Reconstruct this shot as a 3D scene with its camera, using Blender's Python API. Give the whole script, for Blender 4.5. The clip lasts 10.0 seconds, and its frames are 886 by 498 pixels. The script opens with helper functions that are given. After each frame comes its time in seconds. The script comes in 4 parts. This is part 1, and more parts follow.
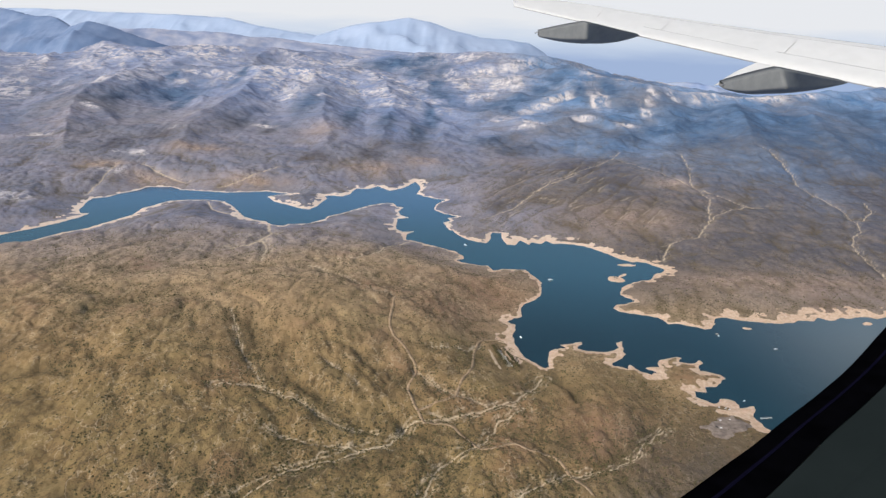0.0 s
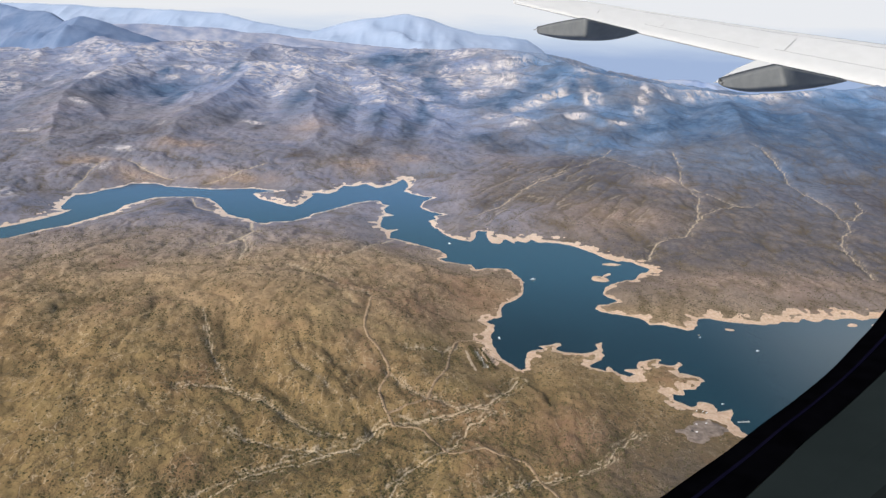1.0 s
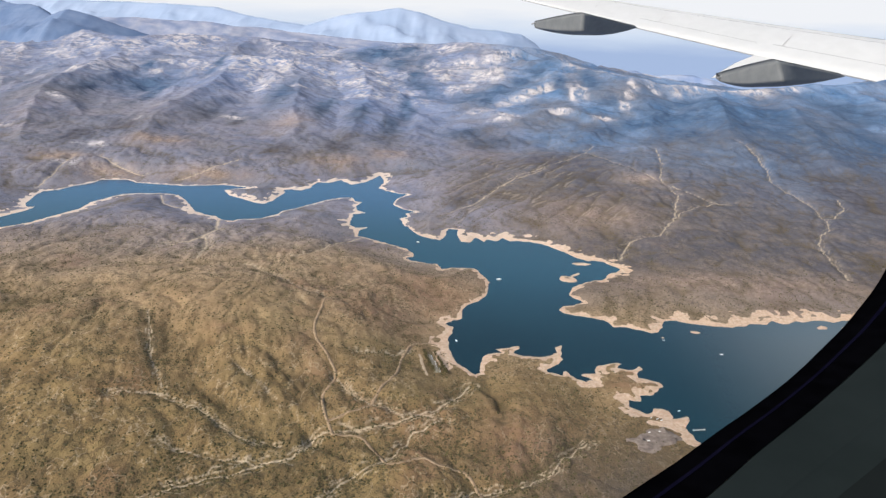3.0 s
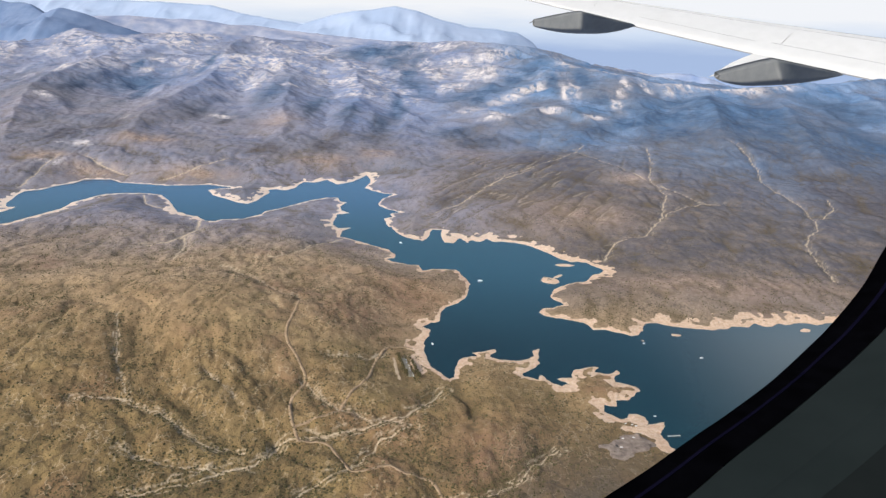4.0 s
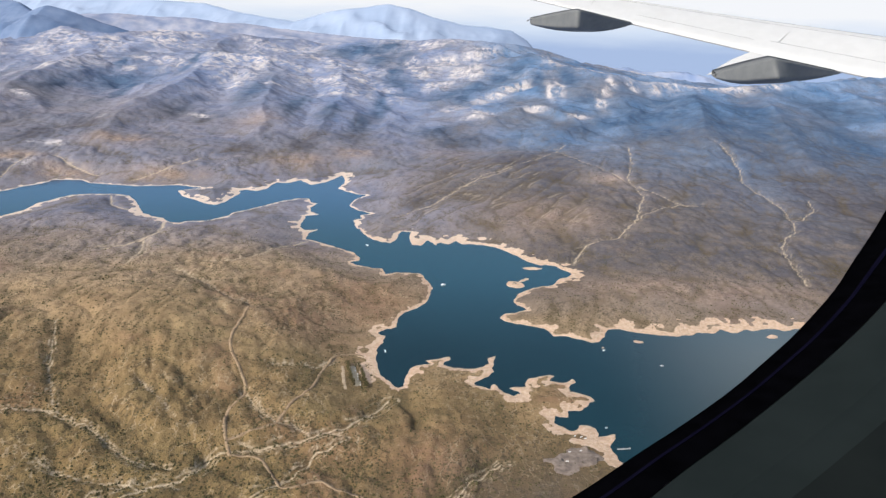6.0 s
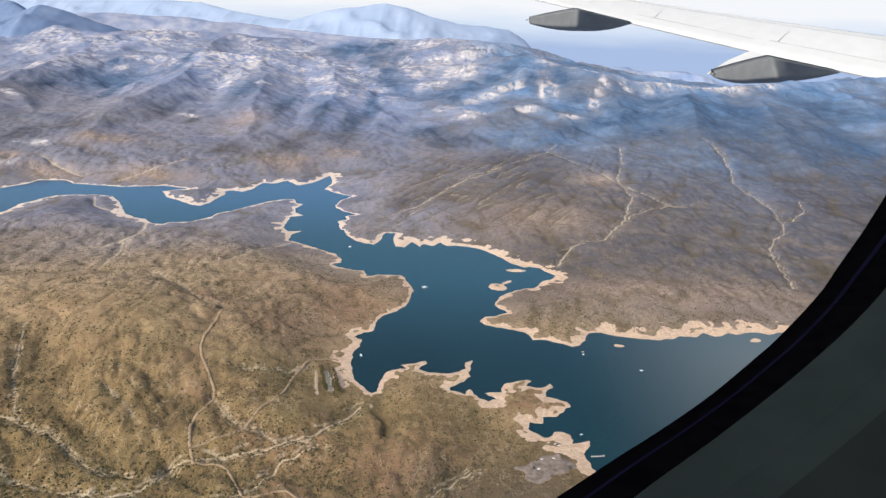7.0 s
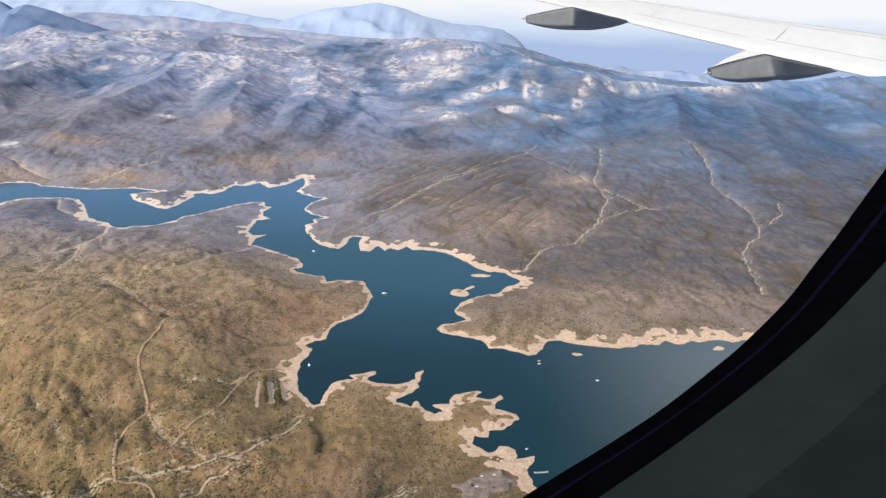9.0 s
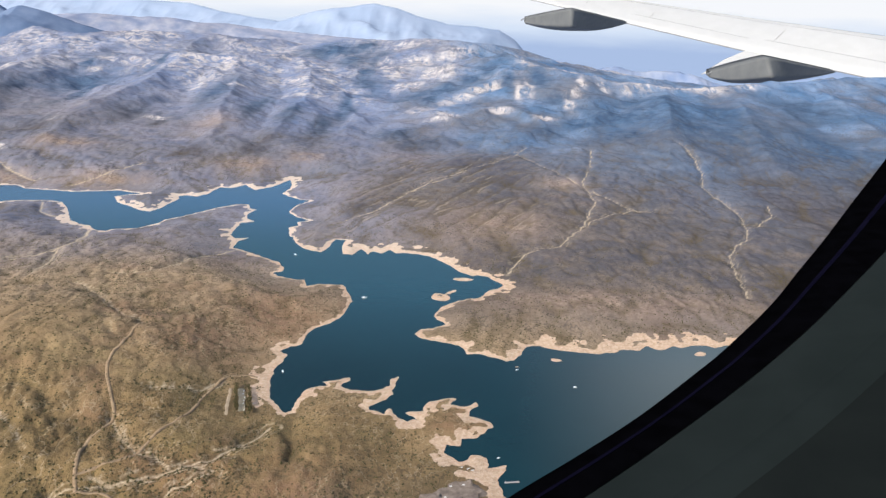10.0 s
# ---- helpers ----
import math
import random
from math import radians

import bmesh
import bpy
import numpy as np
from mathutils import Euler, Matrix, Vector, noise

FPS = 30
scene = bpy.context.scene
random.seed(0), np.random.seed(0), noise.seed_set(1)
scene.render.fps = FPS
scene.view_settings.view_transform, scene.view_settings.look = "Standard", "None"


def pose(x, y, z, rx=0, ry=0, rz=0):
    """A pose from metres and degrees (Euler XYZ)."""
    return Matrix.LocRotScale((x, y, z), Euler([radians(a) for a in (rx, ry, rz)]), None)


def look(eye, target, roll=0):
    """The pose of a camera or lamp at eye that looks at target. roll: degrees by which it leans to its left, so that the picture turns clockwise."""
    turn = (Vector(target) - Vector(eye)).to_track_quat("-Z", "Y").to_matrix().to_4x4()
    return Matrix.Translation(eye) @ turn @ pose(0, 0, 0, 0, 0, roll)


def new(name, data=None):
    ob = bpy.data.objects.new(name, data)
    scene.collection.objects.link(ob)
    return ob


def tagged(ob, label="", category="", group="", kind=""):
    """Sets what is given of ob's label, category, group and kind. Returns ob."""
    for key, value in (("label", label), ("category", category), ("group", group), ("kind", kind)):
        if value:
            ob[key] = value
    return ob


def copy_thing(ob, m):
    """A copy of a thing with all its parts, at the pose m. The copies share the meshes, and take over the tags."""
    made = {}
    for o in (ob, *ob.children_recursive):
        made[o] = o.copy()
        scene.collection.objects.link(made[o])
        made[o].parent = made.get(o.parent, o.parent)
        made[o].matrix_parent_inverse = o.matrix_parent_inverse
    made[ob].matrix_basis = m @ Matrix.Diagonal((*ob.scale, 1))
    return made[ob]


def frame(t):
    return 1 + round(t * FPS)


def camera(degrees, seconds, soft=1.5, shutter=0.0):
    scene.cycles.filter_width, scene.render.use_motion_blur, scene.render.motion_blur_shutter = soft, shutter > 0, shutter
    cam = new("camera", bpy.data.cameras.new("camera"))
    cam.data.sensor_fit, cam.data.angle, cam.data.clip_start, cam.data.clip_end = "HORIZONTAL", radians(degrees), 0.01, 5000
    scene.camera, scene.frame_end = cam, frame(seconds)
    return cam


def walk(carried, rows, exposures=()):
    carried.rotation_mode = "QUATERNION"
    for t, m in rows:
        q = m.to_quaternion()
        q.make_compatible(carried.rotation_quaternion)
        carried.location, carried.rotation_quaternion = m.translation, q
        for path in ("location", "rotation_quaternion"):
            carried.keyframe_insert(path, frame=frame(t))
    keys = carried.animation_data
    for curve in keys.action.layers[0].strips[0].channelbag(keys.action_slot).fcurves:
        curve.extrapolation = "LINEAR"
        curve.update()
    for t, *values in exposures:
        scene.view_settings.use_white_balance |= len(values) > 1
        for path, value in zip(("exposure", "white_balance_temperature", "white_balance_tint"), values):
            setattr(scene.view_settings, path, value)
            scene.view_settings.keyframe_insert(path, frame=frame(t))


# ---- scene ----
cam = camera(62.1, 10.0, soft=1.4)
PATH = [
    (0, (-0.006, 0.068, 128.039), (-0.009, 1.969, 127.418), 1.5),
    (0.5, (4.49, 2.469, 127.877), (4.486, 4.369, 127.252), 1.6),
    (1, (9.152, 4.925, 127.702), (9.149, 6.823, 127.073), 1.7),
    (1.5, (13.423, 7.1, 127.614), (13.42, 8.997, 126.981), 1.7),
    (2, (18.073, 9.58, 127.511), (18.07, 11.476, 126.874), 1.8),
    (2.5, (22.161, 11.686, 127.471), (22.158, 13.581, 126.831), 1.8),
    (4, (35.931, 18.735, 127.431), (35.928, 20.628, 126.785), 1.8),
    (4.5, (40.171, 20.822, 127.41), (40.168, 22.714, 126.763), 1.8),
    (5, (44.777, 23.174, 127.441), (44.773, 25.066, 126.792), 1.8),
    (5.5, (49.201, 25.381, 127.452), (49.197, 27.272, 126.802), 1.8),
    (7, (62.533, 32.204, 127.455), (62.527, 34.094, 126.803), 1.8),
    (7.5, (66.673, 34.277, 127.581), (66.667, 36.167, 126.927), 1.8),
    (8, (71.353, 36.542, 127.626), (71.347, 38.432, 126.972), 1.8),
    (8.5, (75.808, 38.695, 127.708), (75.802, 40.585, 127.054), 1.8),
    (9, (80.491, 40.92, 127.765), (80.484, 42.81, 127.111), 1.7),
    (9.5, (84.625, 42.904, 127.881), (84.617, 44.794, 127.228), 1.8),
    (10, (89.174, 45.222, 127.984), (89.166, 47.112, 127.332), 1.7),
]
walk(cam, [(t, look(eye, target, roll)) for t, eye, target, roll in PATH], exposures=((0, -0.16), (2.5, -0.06), (5, 0.0), (10, 0.03)))

# ---- world and sun ----
SUN_ELEVATION, SUN_AZIMUTH = 38.0, 226.0          # azimuth from +y towards +x
world = bpy.data.worlds.new("sky")
scene.world = world
world.use_nodes = True
wt = world.node_tree
sky = wt.nodes.new("ShaderNodeTexSky")
sky.sky_type, sky.sun_disc = "NISHITA", False
sky.sun_elevation, sky.sun_rotation = radians(SUN_ELEVATION), radians(SUN_AZIMUTH)
sky.dust_density, sky.air_density = 2.0, 1.0
wt.links.new(sky.outputs[0], wt.nodes["Background"].inputs[0])
wt.nodes["Background"].inputs[1].default_value = 0.17
sun_data = bpy.data.lights.new("sun", "SUN")
sun_data.energy, sun_data.angle, sun_data.color = 4.2, radians(0.6), (1.0, 0.95, 0.88)
sun = new("sun", sun_data)
a, e = radians(SUN_AZIMUTH), radians(SUN_ELEVATION)
sun.matrix_world = look((0, 0, 900), Vector((0, 0, 900)) - Vector((math.sin(a) * math.cos(e), math.cos(a) * math.cos(e), math.sin(e))))
scene.view_settings.exposure = 0.0

# ---- the lie of the land ----
# Plan of the reservoir's waterline, going round it (metres).
SOUTH_SHORE_WEST = [(-265.6, 342.8), (-256.2, 363.2), (-241.7, 379), (-231.6, 383), (-226, 392.9), (-220.1, 403.4), (-211.3, 412.2), (-203.6, 428.7), (-196.5, 444.9), (-196.6, 458.7), (-190.8, 472.4), (-185, 482.1), (-174.4, 484.8), (-159.5, 486.4), (-149.6, 482.9), (-141.1, 471.7), (-132.5, 456.9), (-126.8, 446.6), (-119, 440.9), (-111.2, 437.8), (-106, 430.8), (-98.7, 429), (-96.1, 433), (-84.4, 435.3), (-75.8, 446.5), (-74.3, 453.3), (-67.1, 460.8), (-56, 476.3), (-51, 482.8), (-42.1, 489.8), (-35.5, 490.5), (-32.6, 481.7), (-28.2, 479.2), (-30.9, 468.8), (-28.9, 460.6), (-22.7, 454.4), (-30.1, 451), (-29.9, 438.1), (-29.6, 429.5), (-25.4, 422.7), (-17.8, 425.8), (-22.5, 418.4), (-22.2, 407.1), (-17.5, 405.4)]
SOUTH_SHORE_BAY = [(-1.7, 394), (5.8, 388.3), (10.3, 381.6), (10.6, 375.5), (6, 373.4), (10.4, 369.6), (18, 366.2), (23.1, 365.9), (25.8, 358.2), (30.9, 361), (39.2, 361), (42.8, 360.6), (44.9, 353.8), (47.6, 346.7), (48.9, 341.8), (47.2, 331.3), (46.4, 324.7), (42.8, 319.3), (37.3, 314), (35.2, 306.7), (34.8, 298.8), (31, 296.8), (28, 293.3), (31.4, 289.9), (30.8, 283.7), (29.4, 278.7), (29.4, 272.5), (30.7, 265.8), (31.8, 260.7), (34.9, 255.8), (37.5, 252.3)]
SOUTH_SHORE_EAST = [(39, 250.4), (40.9, 251.5), (41.5, 257.8), (42.3, 263), (44.4, 267.3), (50, 268.4), (47.6, 271), (52.3, 272.9), (56.9, 274.8), (57.2, 272.8), (54.9, 269.9), (54.8, 267.9), (58.1, 266.2), (64, 265.5), (68.6, 267.3), (71.3, 270.1), (71.3, 274.5), (73.8, 275.9), (73.7, 271.5), (72.3, 267.1), (72.6, 263.4), (69.4, 258.8), (65, 255.7), (66.2, 253.7), (69.3, 253.2), (71, 251.6), (72.5, 255.5), (73.8, 252.1), (77, 248.9), (78.5, 247.1), (80.2, 248.8), (82, 248.3), (79.4, 251.1), (77.2, 253), (79.9, 254.2), (83.2, 254.4), (84.3, 259.4), (88, 261.4), (92.8, 263.2), (94.3, 262.2), (92, 258.8), (95.6, 257.9), (98.4, 258.5)]
SOUTH_SHORE_MARINA = [(100.9, 261.5), (101.2, 257.9), (98.3, 255), (97.9, 252.2), (101.9, 250.4), (105, 248.6), (105.6, 245.4), (103.4, 244.7), (103, 242.1), (99.8, 239.5), (95.9, 238.7), (95.4, 235.1), (91.1, 235.4), (90.3, 231.9), (92.9, 229.2), (95.3, 227.1), (97, 228), (97.9, 230.9), (100.4, 231), (102, 230.3), (103.1, 229.2), (103.7, 226.5), (102.6, 224.3), (105.1, 224.9), (108.9, 226.5), (108.2, 223.8), (105.6, 219.7), (106.2, 216.3), (107, 211.9), (112.3, 206.4), (123.5, 201.5), (135.3, 195.8)]
EAST_ARM = [(219.9, 195.8), (268.8, 254.3), (251.2, 274.6), (226.4, 289.3), (216, 302.1), (213.4, 303.8), (211.7, 308), (207.3, 311.2), (202.4, 309.8), (196, 307.4), (192.1, 309.1), (187.5, 308.8), (182.4, 306.5), (180.7, 308.3), (176.5, 305.1), (172.8, 303.8), (169.2, 307), (164.8, 302.3), (162.8, 303.1), (158.4, 302.8), (154.5, 300.2), (146.7, 298.7), (142.5, 299.3), (138.3, 300.5), (131.9, 301), (126.8, 304.5), (121.1, 302.6), (118.8, 296.3), (115.9, 291.5), (112.7, 290.4), (107.6, 293.7), (103.4, 295.7), (98, 294.9), (97.4, 299.5), (95.3, 302.2), (89.4, 304.3), (83.8, 306.4), (79.3, 308.6), (77.3, 311.5), (80.1, 315.4), (85.7, 317.9), (90.3, 321.5), (86.7, 325.7)]
NORTH_SHORE_EAST = [(85, 329), (86.5, 335), (88.9, 339.5), (92.6, 344.1), (98.9, 348.5), (105.3, 350.9), (109.4, 359.3), (113.5, 361.7), (116.9, 366.9), (113.9, 370.3), (111.9, 373), (109.4, 377.3), (104.8, 378.4), (102.4, 377.5), (95.8, 382.9), (92.1, 389.6), (86.9, 397.3), (81.2, 403.4), (75.3, 406.6), (67.6, 407.8), (62.9, 406.3), (59.9, 412), (55.1, 406.5), (51.4, 409.1), (48.9, 403.9), (44.2, 412.3), (41.2, 403.1), (35.7, 403.5), (33.7, 416.3), (34.3, 425.9), (28.4, 426.3), (27.1, 413.6), (24.8, 405.3), (19.4, 406.8), (12.7, 412.1), (7.9, 419.9), (4.8, 429.2)]
NORTH_SHORE_WEST = [(2.7, 429), (-0.9, 446), (3.7, 449.1), (1.6, 456.8), (8.1, 460.2), (-3, 468.8), (-7.6, 476.9), (-6.4, 490.6), (0.6, 503.9), (-7.4, 506.3), (-14.8, 512.1), (-20.8, 519.8), (-18.5, 534.2), (-20.3, 546.9), (-23.8, 558), (-25.7, 552), (-31.3, 536.3), (-41, 526.3), (-45.8, 532.8), (-50.6, 539.6), (-58, 529.6), (-65.6, 530.5), (-67.6, 523.2), (-68.3, 512.8), (-73.4, 505.5), (-81.8, 507.9), (-85.2, 504.2), (-82.4, 499.6), (-84, 490), (-86.3, 476), (-89.4, 468.4), (-96.5, 470.6), (-105.7, 478.5), (-117, 486.4), (-124.4, 499.9)]
NORTH_SHORE_FAR_WEST = [(-117.4, 505.6), (-109.9, 508.1), (-116.5, 510.7), (-129.5, 514.4), (-140.9, 511.4), (-156.1, 508), (-168.7, 509.9), (-189.9, 512.6), (-198.7, 520.4), (-216.4, 518.3), (-218.3, 507.7), (-226.3, 498.3), (-230.9, 486.4), (-238.7, 482.4), (-238.3, 473.3), (-236.7, 464.5), (-233.7, 452), (-228.3, 444.4), (-223.8, 446.2), (-225.7, 435.4), (-230.8, 424.8), (-236.3, 415.7), (-244.1, 405.7), (-251.6, 396), (-266.9, 379.8), (-277.3, 359.5)]
LAKE = np.array(SOUTH_SHORE_WEST + SOUTH_SHORE_BAY + SOUTH_SHORE_EAST + SOUTH_SHORE_MARINA + EAST_ARM + NORTH_SHORE_EAST + NORTH_SHORE_WEST + NORTH_SHORE_FAR_WEST)
# Islets: x, y, half length, half width, turn in degrees.
ISLETS = [(98, 372.6, 5.0, 2.4, 2), (87.5, 350, 4.0, 4.6, 40), (92, 356, 3.8, 1.2, 55), (131.6, 292.6, 2.0, 1.0, 5), (116.4, 286.3, 0.9, 0.5, 0), (188.4, 301.6, 2.6, 1.8, 20), (198.9, 300.8, 2.2, 1.9, 0)]

# Heights of the near hills and of the country to the north: some tracked, some set to fit the view.
NEAR_HEIGHTS = [(-48, 268, 17), (-71, 252, 16), (-16, 263, 10), (-96, 232, 15), (-63, 248, 13), (-110, 324, 11), (-84, 217, 14), (-29, 180, 6), (-24, 222, 8.5), (1, 216, 4.8), (-11, 204, 5.1), (58, 210, 3.4), (78, 208, 1.5), (40, 180, 3.5), (-160, 300, 14), (-190, 380, 8), (-60, 400, 6), (-160, 200, 14), (20, 330, 6), (60, 240, 4), (-60, 150, 6), (30, 140, 4), (-120, 420, 6)]
NORTH_HEIGHTS = [(178, 462, 5.9), (280, 485, 3), (192, 565, 13), (187, 379, 3), (261, 608, 12), (273, 650, 22), (293, 550, 6), (290, 736, 34), (341, 751, 33), (355, 695, 27), (408, 755, 31), (311, 839, 39), (213, 837, 45), (202, 766, 21), (119, 667, 9), (81, 732, 13), (-2, 652, 9), (-12, 808, 22), (-61, 747, 17), (-119, 722, 20), (-203, 598, 13), (-219, 545, 8), (-234, 690, 20), (149, 542, 10), (440, 855, 44), (560, 890, 47), (480, 640, 16), (330, 400, 4), (60, 470, 5)]
FAR_HEIGHTS = [(150, 980, 52), (93, 1096, 60), (16, 1160, 50), (-238, 976, 43), (-181, 985, 43), (-156, 1190, 39), (-393, 988, 46), (-392, 1268, 56), (329, 1216, 22), (-420, 860, 30), (-420, 620, 22), (-420, 440, 14), (560, 1150, -8), (720, 1000, -4), (500, 1350, -16), (250, 1400, 10), (0, 1450, 34), (-700, 1200, 60), (700, 700, 14)]
ANCHORS = np.array(NEAR_HEIGHTS + NORTH_HEIGHTS + FAR_HEIGHTS, float)


def hashed(i, j, seed):
    h = (i * 374761393 + j * 668265263 + seed * 1442695041) & 0xFFFFFFFF
    h = ((h ^ (h >> 13)) * 1274126177) & 0xFFFFFFFF
    return h ^ (h >> 16)


def gradient_noise(x, y, seed=0):
    """Smooth noise, about -0.7 to 0.7, one bump a unit."""
    xi, yi = np.floor(x).astype(np.int64), np.floor(y).astype(np.int64)
    fx, fy = x - xi, y - yi
    u, v = fx * fx * fx * (fx * (fx * 6 - 15) + 10), fy * fy * fy * (fy * (fy * 6 - 15) + 10)

    def corner(a, b):
        angle = hashed(xi + a, yi + b, seed) * (2 * np.pi / 4294967296.0)
        return np.cos(angle) * (fx - a) + np.sin(angle) * (fy - b)

    low = corner(0, 0) * (1 - u) + corner(1, 0) * u
    high = corner(0, 1) * (1 - u) + corner(1, 1) * u
    return low * (1 - v) + high * v


def fractal(x, y, size, octaves, seed=0, gain=0.5):
    total, amp, norm = 0.0, 1.0, 0.0
    for n in range(octaves):
        k = 2.03 ** n / size
        total = total + amp * gradient_noise(x * k + 17.3 * n, y * k - 9.1 * n, seed + n)
        norm, amp = norm + amp, amp * gain
    return total / norm


def ridged(x, y, size, octaves, seed=0, gain=0.5):
    """Sharp crests and gullies, about 0 to 1."""
    total, amp, norm, weight = 0.0, 1.0, 0.0, 1.0
    for n in range(octaves):
        k = 2.03 ** n / size
        r = (1 - np.abs(gradient_noise(x * k + 31.7 * n, y * k + 5.9 * n, seed + n)) * 1.9).clip(0, 1) ** 2
        total = total + amp * r * weight
        weight = (r * 1.6).clip(0, 1)
        norm, amp = norm + amp, amp * gain
    return total / norm


def smooth(low, high, v):
    s = ((v - low) / (high - low)).clip(0, 1)
    return s * s * (3 - 2 * s)


def to_lines(x, y, line, closed=False):
    """Distance to a line of points, and whether inside it where it is closed."""
    best, inside = np.full(x.shape, 1e9), np.zeros(x.shape, bool)
    ends = np.roll(line, -1, 0) if closed else line[1:]
    for (ax, ay), (bx, by) in zip(line, ends):
        dx, dy = bx - ax, by - ay
        k = (((x - ax) * dx + (y - ay) * dy) / (dx * dx + dy * dy + 1e-9)).clip(0, 1)
        np.minimum(best, (x - ax - k * dx) ** 2 + (y - ay - k * dy) ** 2, out=best)
        if closed and ay != by:
            inside ^= ((ay > y) != (by > y)) & (x < dx * (y - ay) / dy + ax)
    return np.sqrt(best), inside


def spline_weights():
    p = ANCHORS[:, :2] / 100
    r = np.sqrt(((p[:, None] - p[None]) ** 2).sum(-1))
    k = r * r * np.log(r + 1e-9) + np.eye(len(p)) * 0.02
    a = np.c_[np.ones(len(p)), p]
    m = np.block([[k, a], [a.T, np.zeros((3, 3))]])
    return np.linalg.solve(m, np.r_[ANCHORS[:, 2], 0, 0, 0])


WEIGHTS = spline_weights()


def country(x, y):
    """The broad heights, laid smoothly through the given ones."""
    px, py = x.clip(-800, 850) / 100, y.clip(120, 1500) / 100
    z = WEIGHTS[-3] + WEIGHTS[-2] * px + WEIGHTS[-1] * py
    for w, (ax, ay, _) in zip(WEIGHTS, ANCHORS):
        r2 = (px - ax / 100) ** 2 + (py - ay / 100) ** 2
        z = z + 0.5 * w * r2 * np.log(r2 + 1e-12)
    return z.clip(-20, 90)


def from_lake(x, y):
    """Metres from the waterline, negative in the water."""
    d = np.full(x.shape, 200.0)
    near = (x > -345) & (x < 345) & (y > 110) & (y < 640)
    nx, ny = x[near], y[near]
    # the line wanders a little, with small coves and points
    wx = nx + 1.5 * fractal(nx, ny, 4.5, 3, 41, 0.6)
    wy = ny + 1.8 * fractal(nx, ny, 4.5, 3, 57, 0.6)
    dist, wet = to_lines(wx, wy, LAKE, True)
    dist = np.where(wet, -dist, dist)
    for ix, iy, a, b, turn in ISLETS:
        c, s = math.cos(radians(turn)), math.sin(radians(turn))
        u, v = (wx - ix) * c + (wy - iy) * s, (wy - iy) * c - (wx - ix) * s
        dist = np.maximum(dist, (1 - np.sqrt((u / a) ** 2 + (v / b) ** 2)) * min(a, b))
    d[near] = dist.clip(-200, 200)
    return d


# Crests of the mountains north of the water: x, y, z along each.
CRESTS_EAST = [[(-175, 1190, 38), (-137, 1185, 48), (-84, 1180, 57), (-31, 1170, 59), (4, 1160, 60), (46, 1130, 67), (78, 1105, 66), (105, 1096, 66), (160, 1120, 60), (215, 1150, 48)],
          [(92, 850, 17), (120, 920, 34), (158, 1000, 61), (182, 905, 53), (213, 850, 50), (260, 845, 45), (311, 842, 41), (355, 838, 42), (410, 848, 46), (480, 875, 49), (560, 905, 51), (700, 930, 52)],
          [(158, 1000, 58), (120, 1030, 50), (105, 1096, 62)]]
CRESTS_SPURS = [[(311, 842, 40), (290, 736, 35), (273, 655, 23), (262, 610, 13)], [(410, 848, 44), (370, 760, 34), (355, 700, 28), (330, 600, 14)], [(213, 850, 46), (203, 766, 23), (190, 700, 14)], [(480, 875, 46), (470, 740, 30), (450, 640, 18)]]
CRESTS_WEST = [[(-549, 1200, 63), (-458, 1150, 59), (-397, 1200, 63), (-339, 1235, 62), (-256, 1240, 55), (-189, 1260, 52)],
          [(-430, 1000, 48), (-300, 990, 47), (-238, 980, 48), (-181, 985, 48), (-125, 1050, 45)],
          [(-238, 980, 47), (-236, 820, 32), (-234, 690, 22), (-222, 600, 14)],
          [(-181, 985, 46), (-140, 850, 33), (-119, 722, 22), (-100, 625, 12)],
          [(-110, 1040, 44), (-61, 870, 29), (-61, 747, 19), (-55, 640, 10)],
          [(-400, 990, 47), (-395, 810, 34), (-345, 660, 22), (-300, 570, 13)]]
CRESTS = CRESTS_EAST + CRESTS_SPURS + CRESTS_WEST


def crests(x, y):
    """Height of the mountain flanks that fall from the crests."""
    top = np.full(x.shape, -50.0)
    far = y > 540
    fx, fy = x[far], y[far]
    spur = ridged(fx + 10 * fractal(fx, fy, 40, 2, 47), fy, 75, 3, 43, 0.45)
    best = np.full(fx.shape, -50.0)
    cx, cy = fx + 16 * fractal(fx, fy, 70, 4, 403, 0.6), fy + 16 * fractal(fx, fy, 85, 4, 409, 0.6)
    for line in CRESTS:
        for (ax, ay, az), (bx, by, bz) in zip(line, line[1:]):
            dx, dy = bx - ax, by - ay
            k = (((cx - ax) * dx + (cy - ay) * dy) / (dx * dx + dy * dy)).clip(0, 1)
            away = np.sqrt((cx - ax - k * dx) ** 2 + (cy - ay - k * dy) ** 2)
            np.maximum(best, az + (bz - az) * k - 0.35 * away / (1 + away / 320) + spur * (1.2 + 0.15 * np.minimum(away, 34)) + 1.5, out=best)
    top[far] = best
    return top


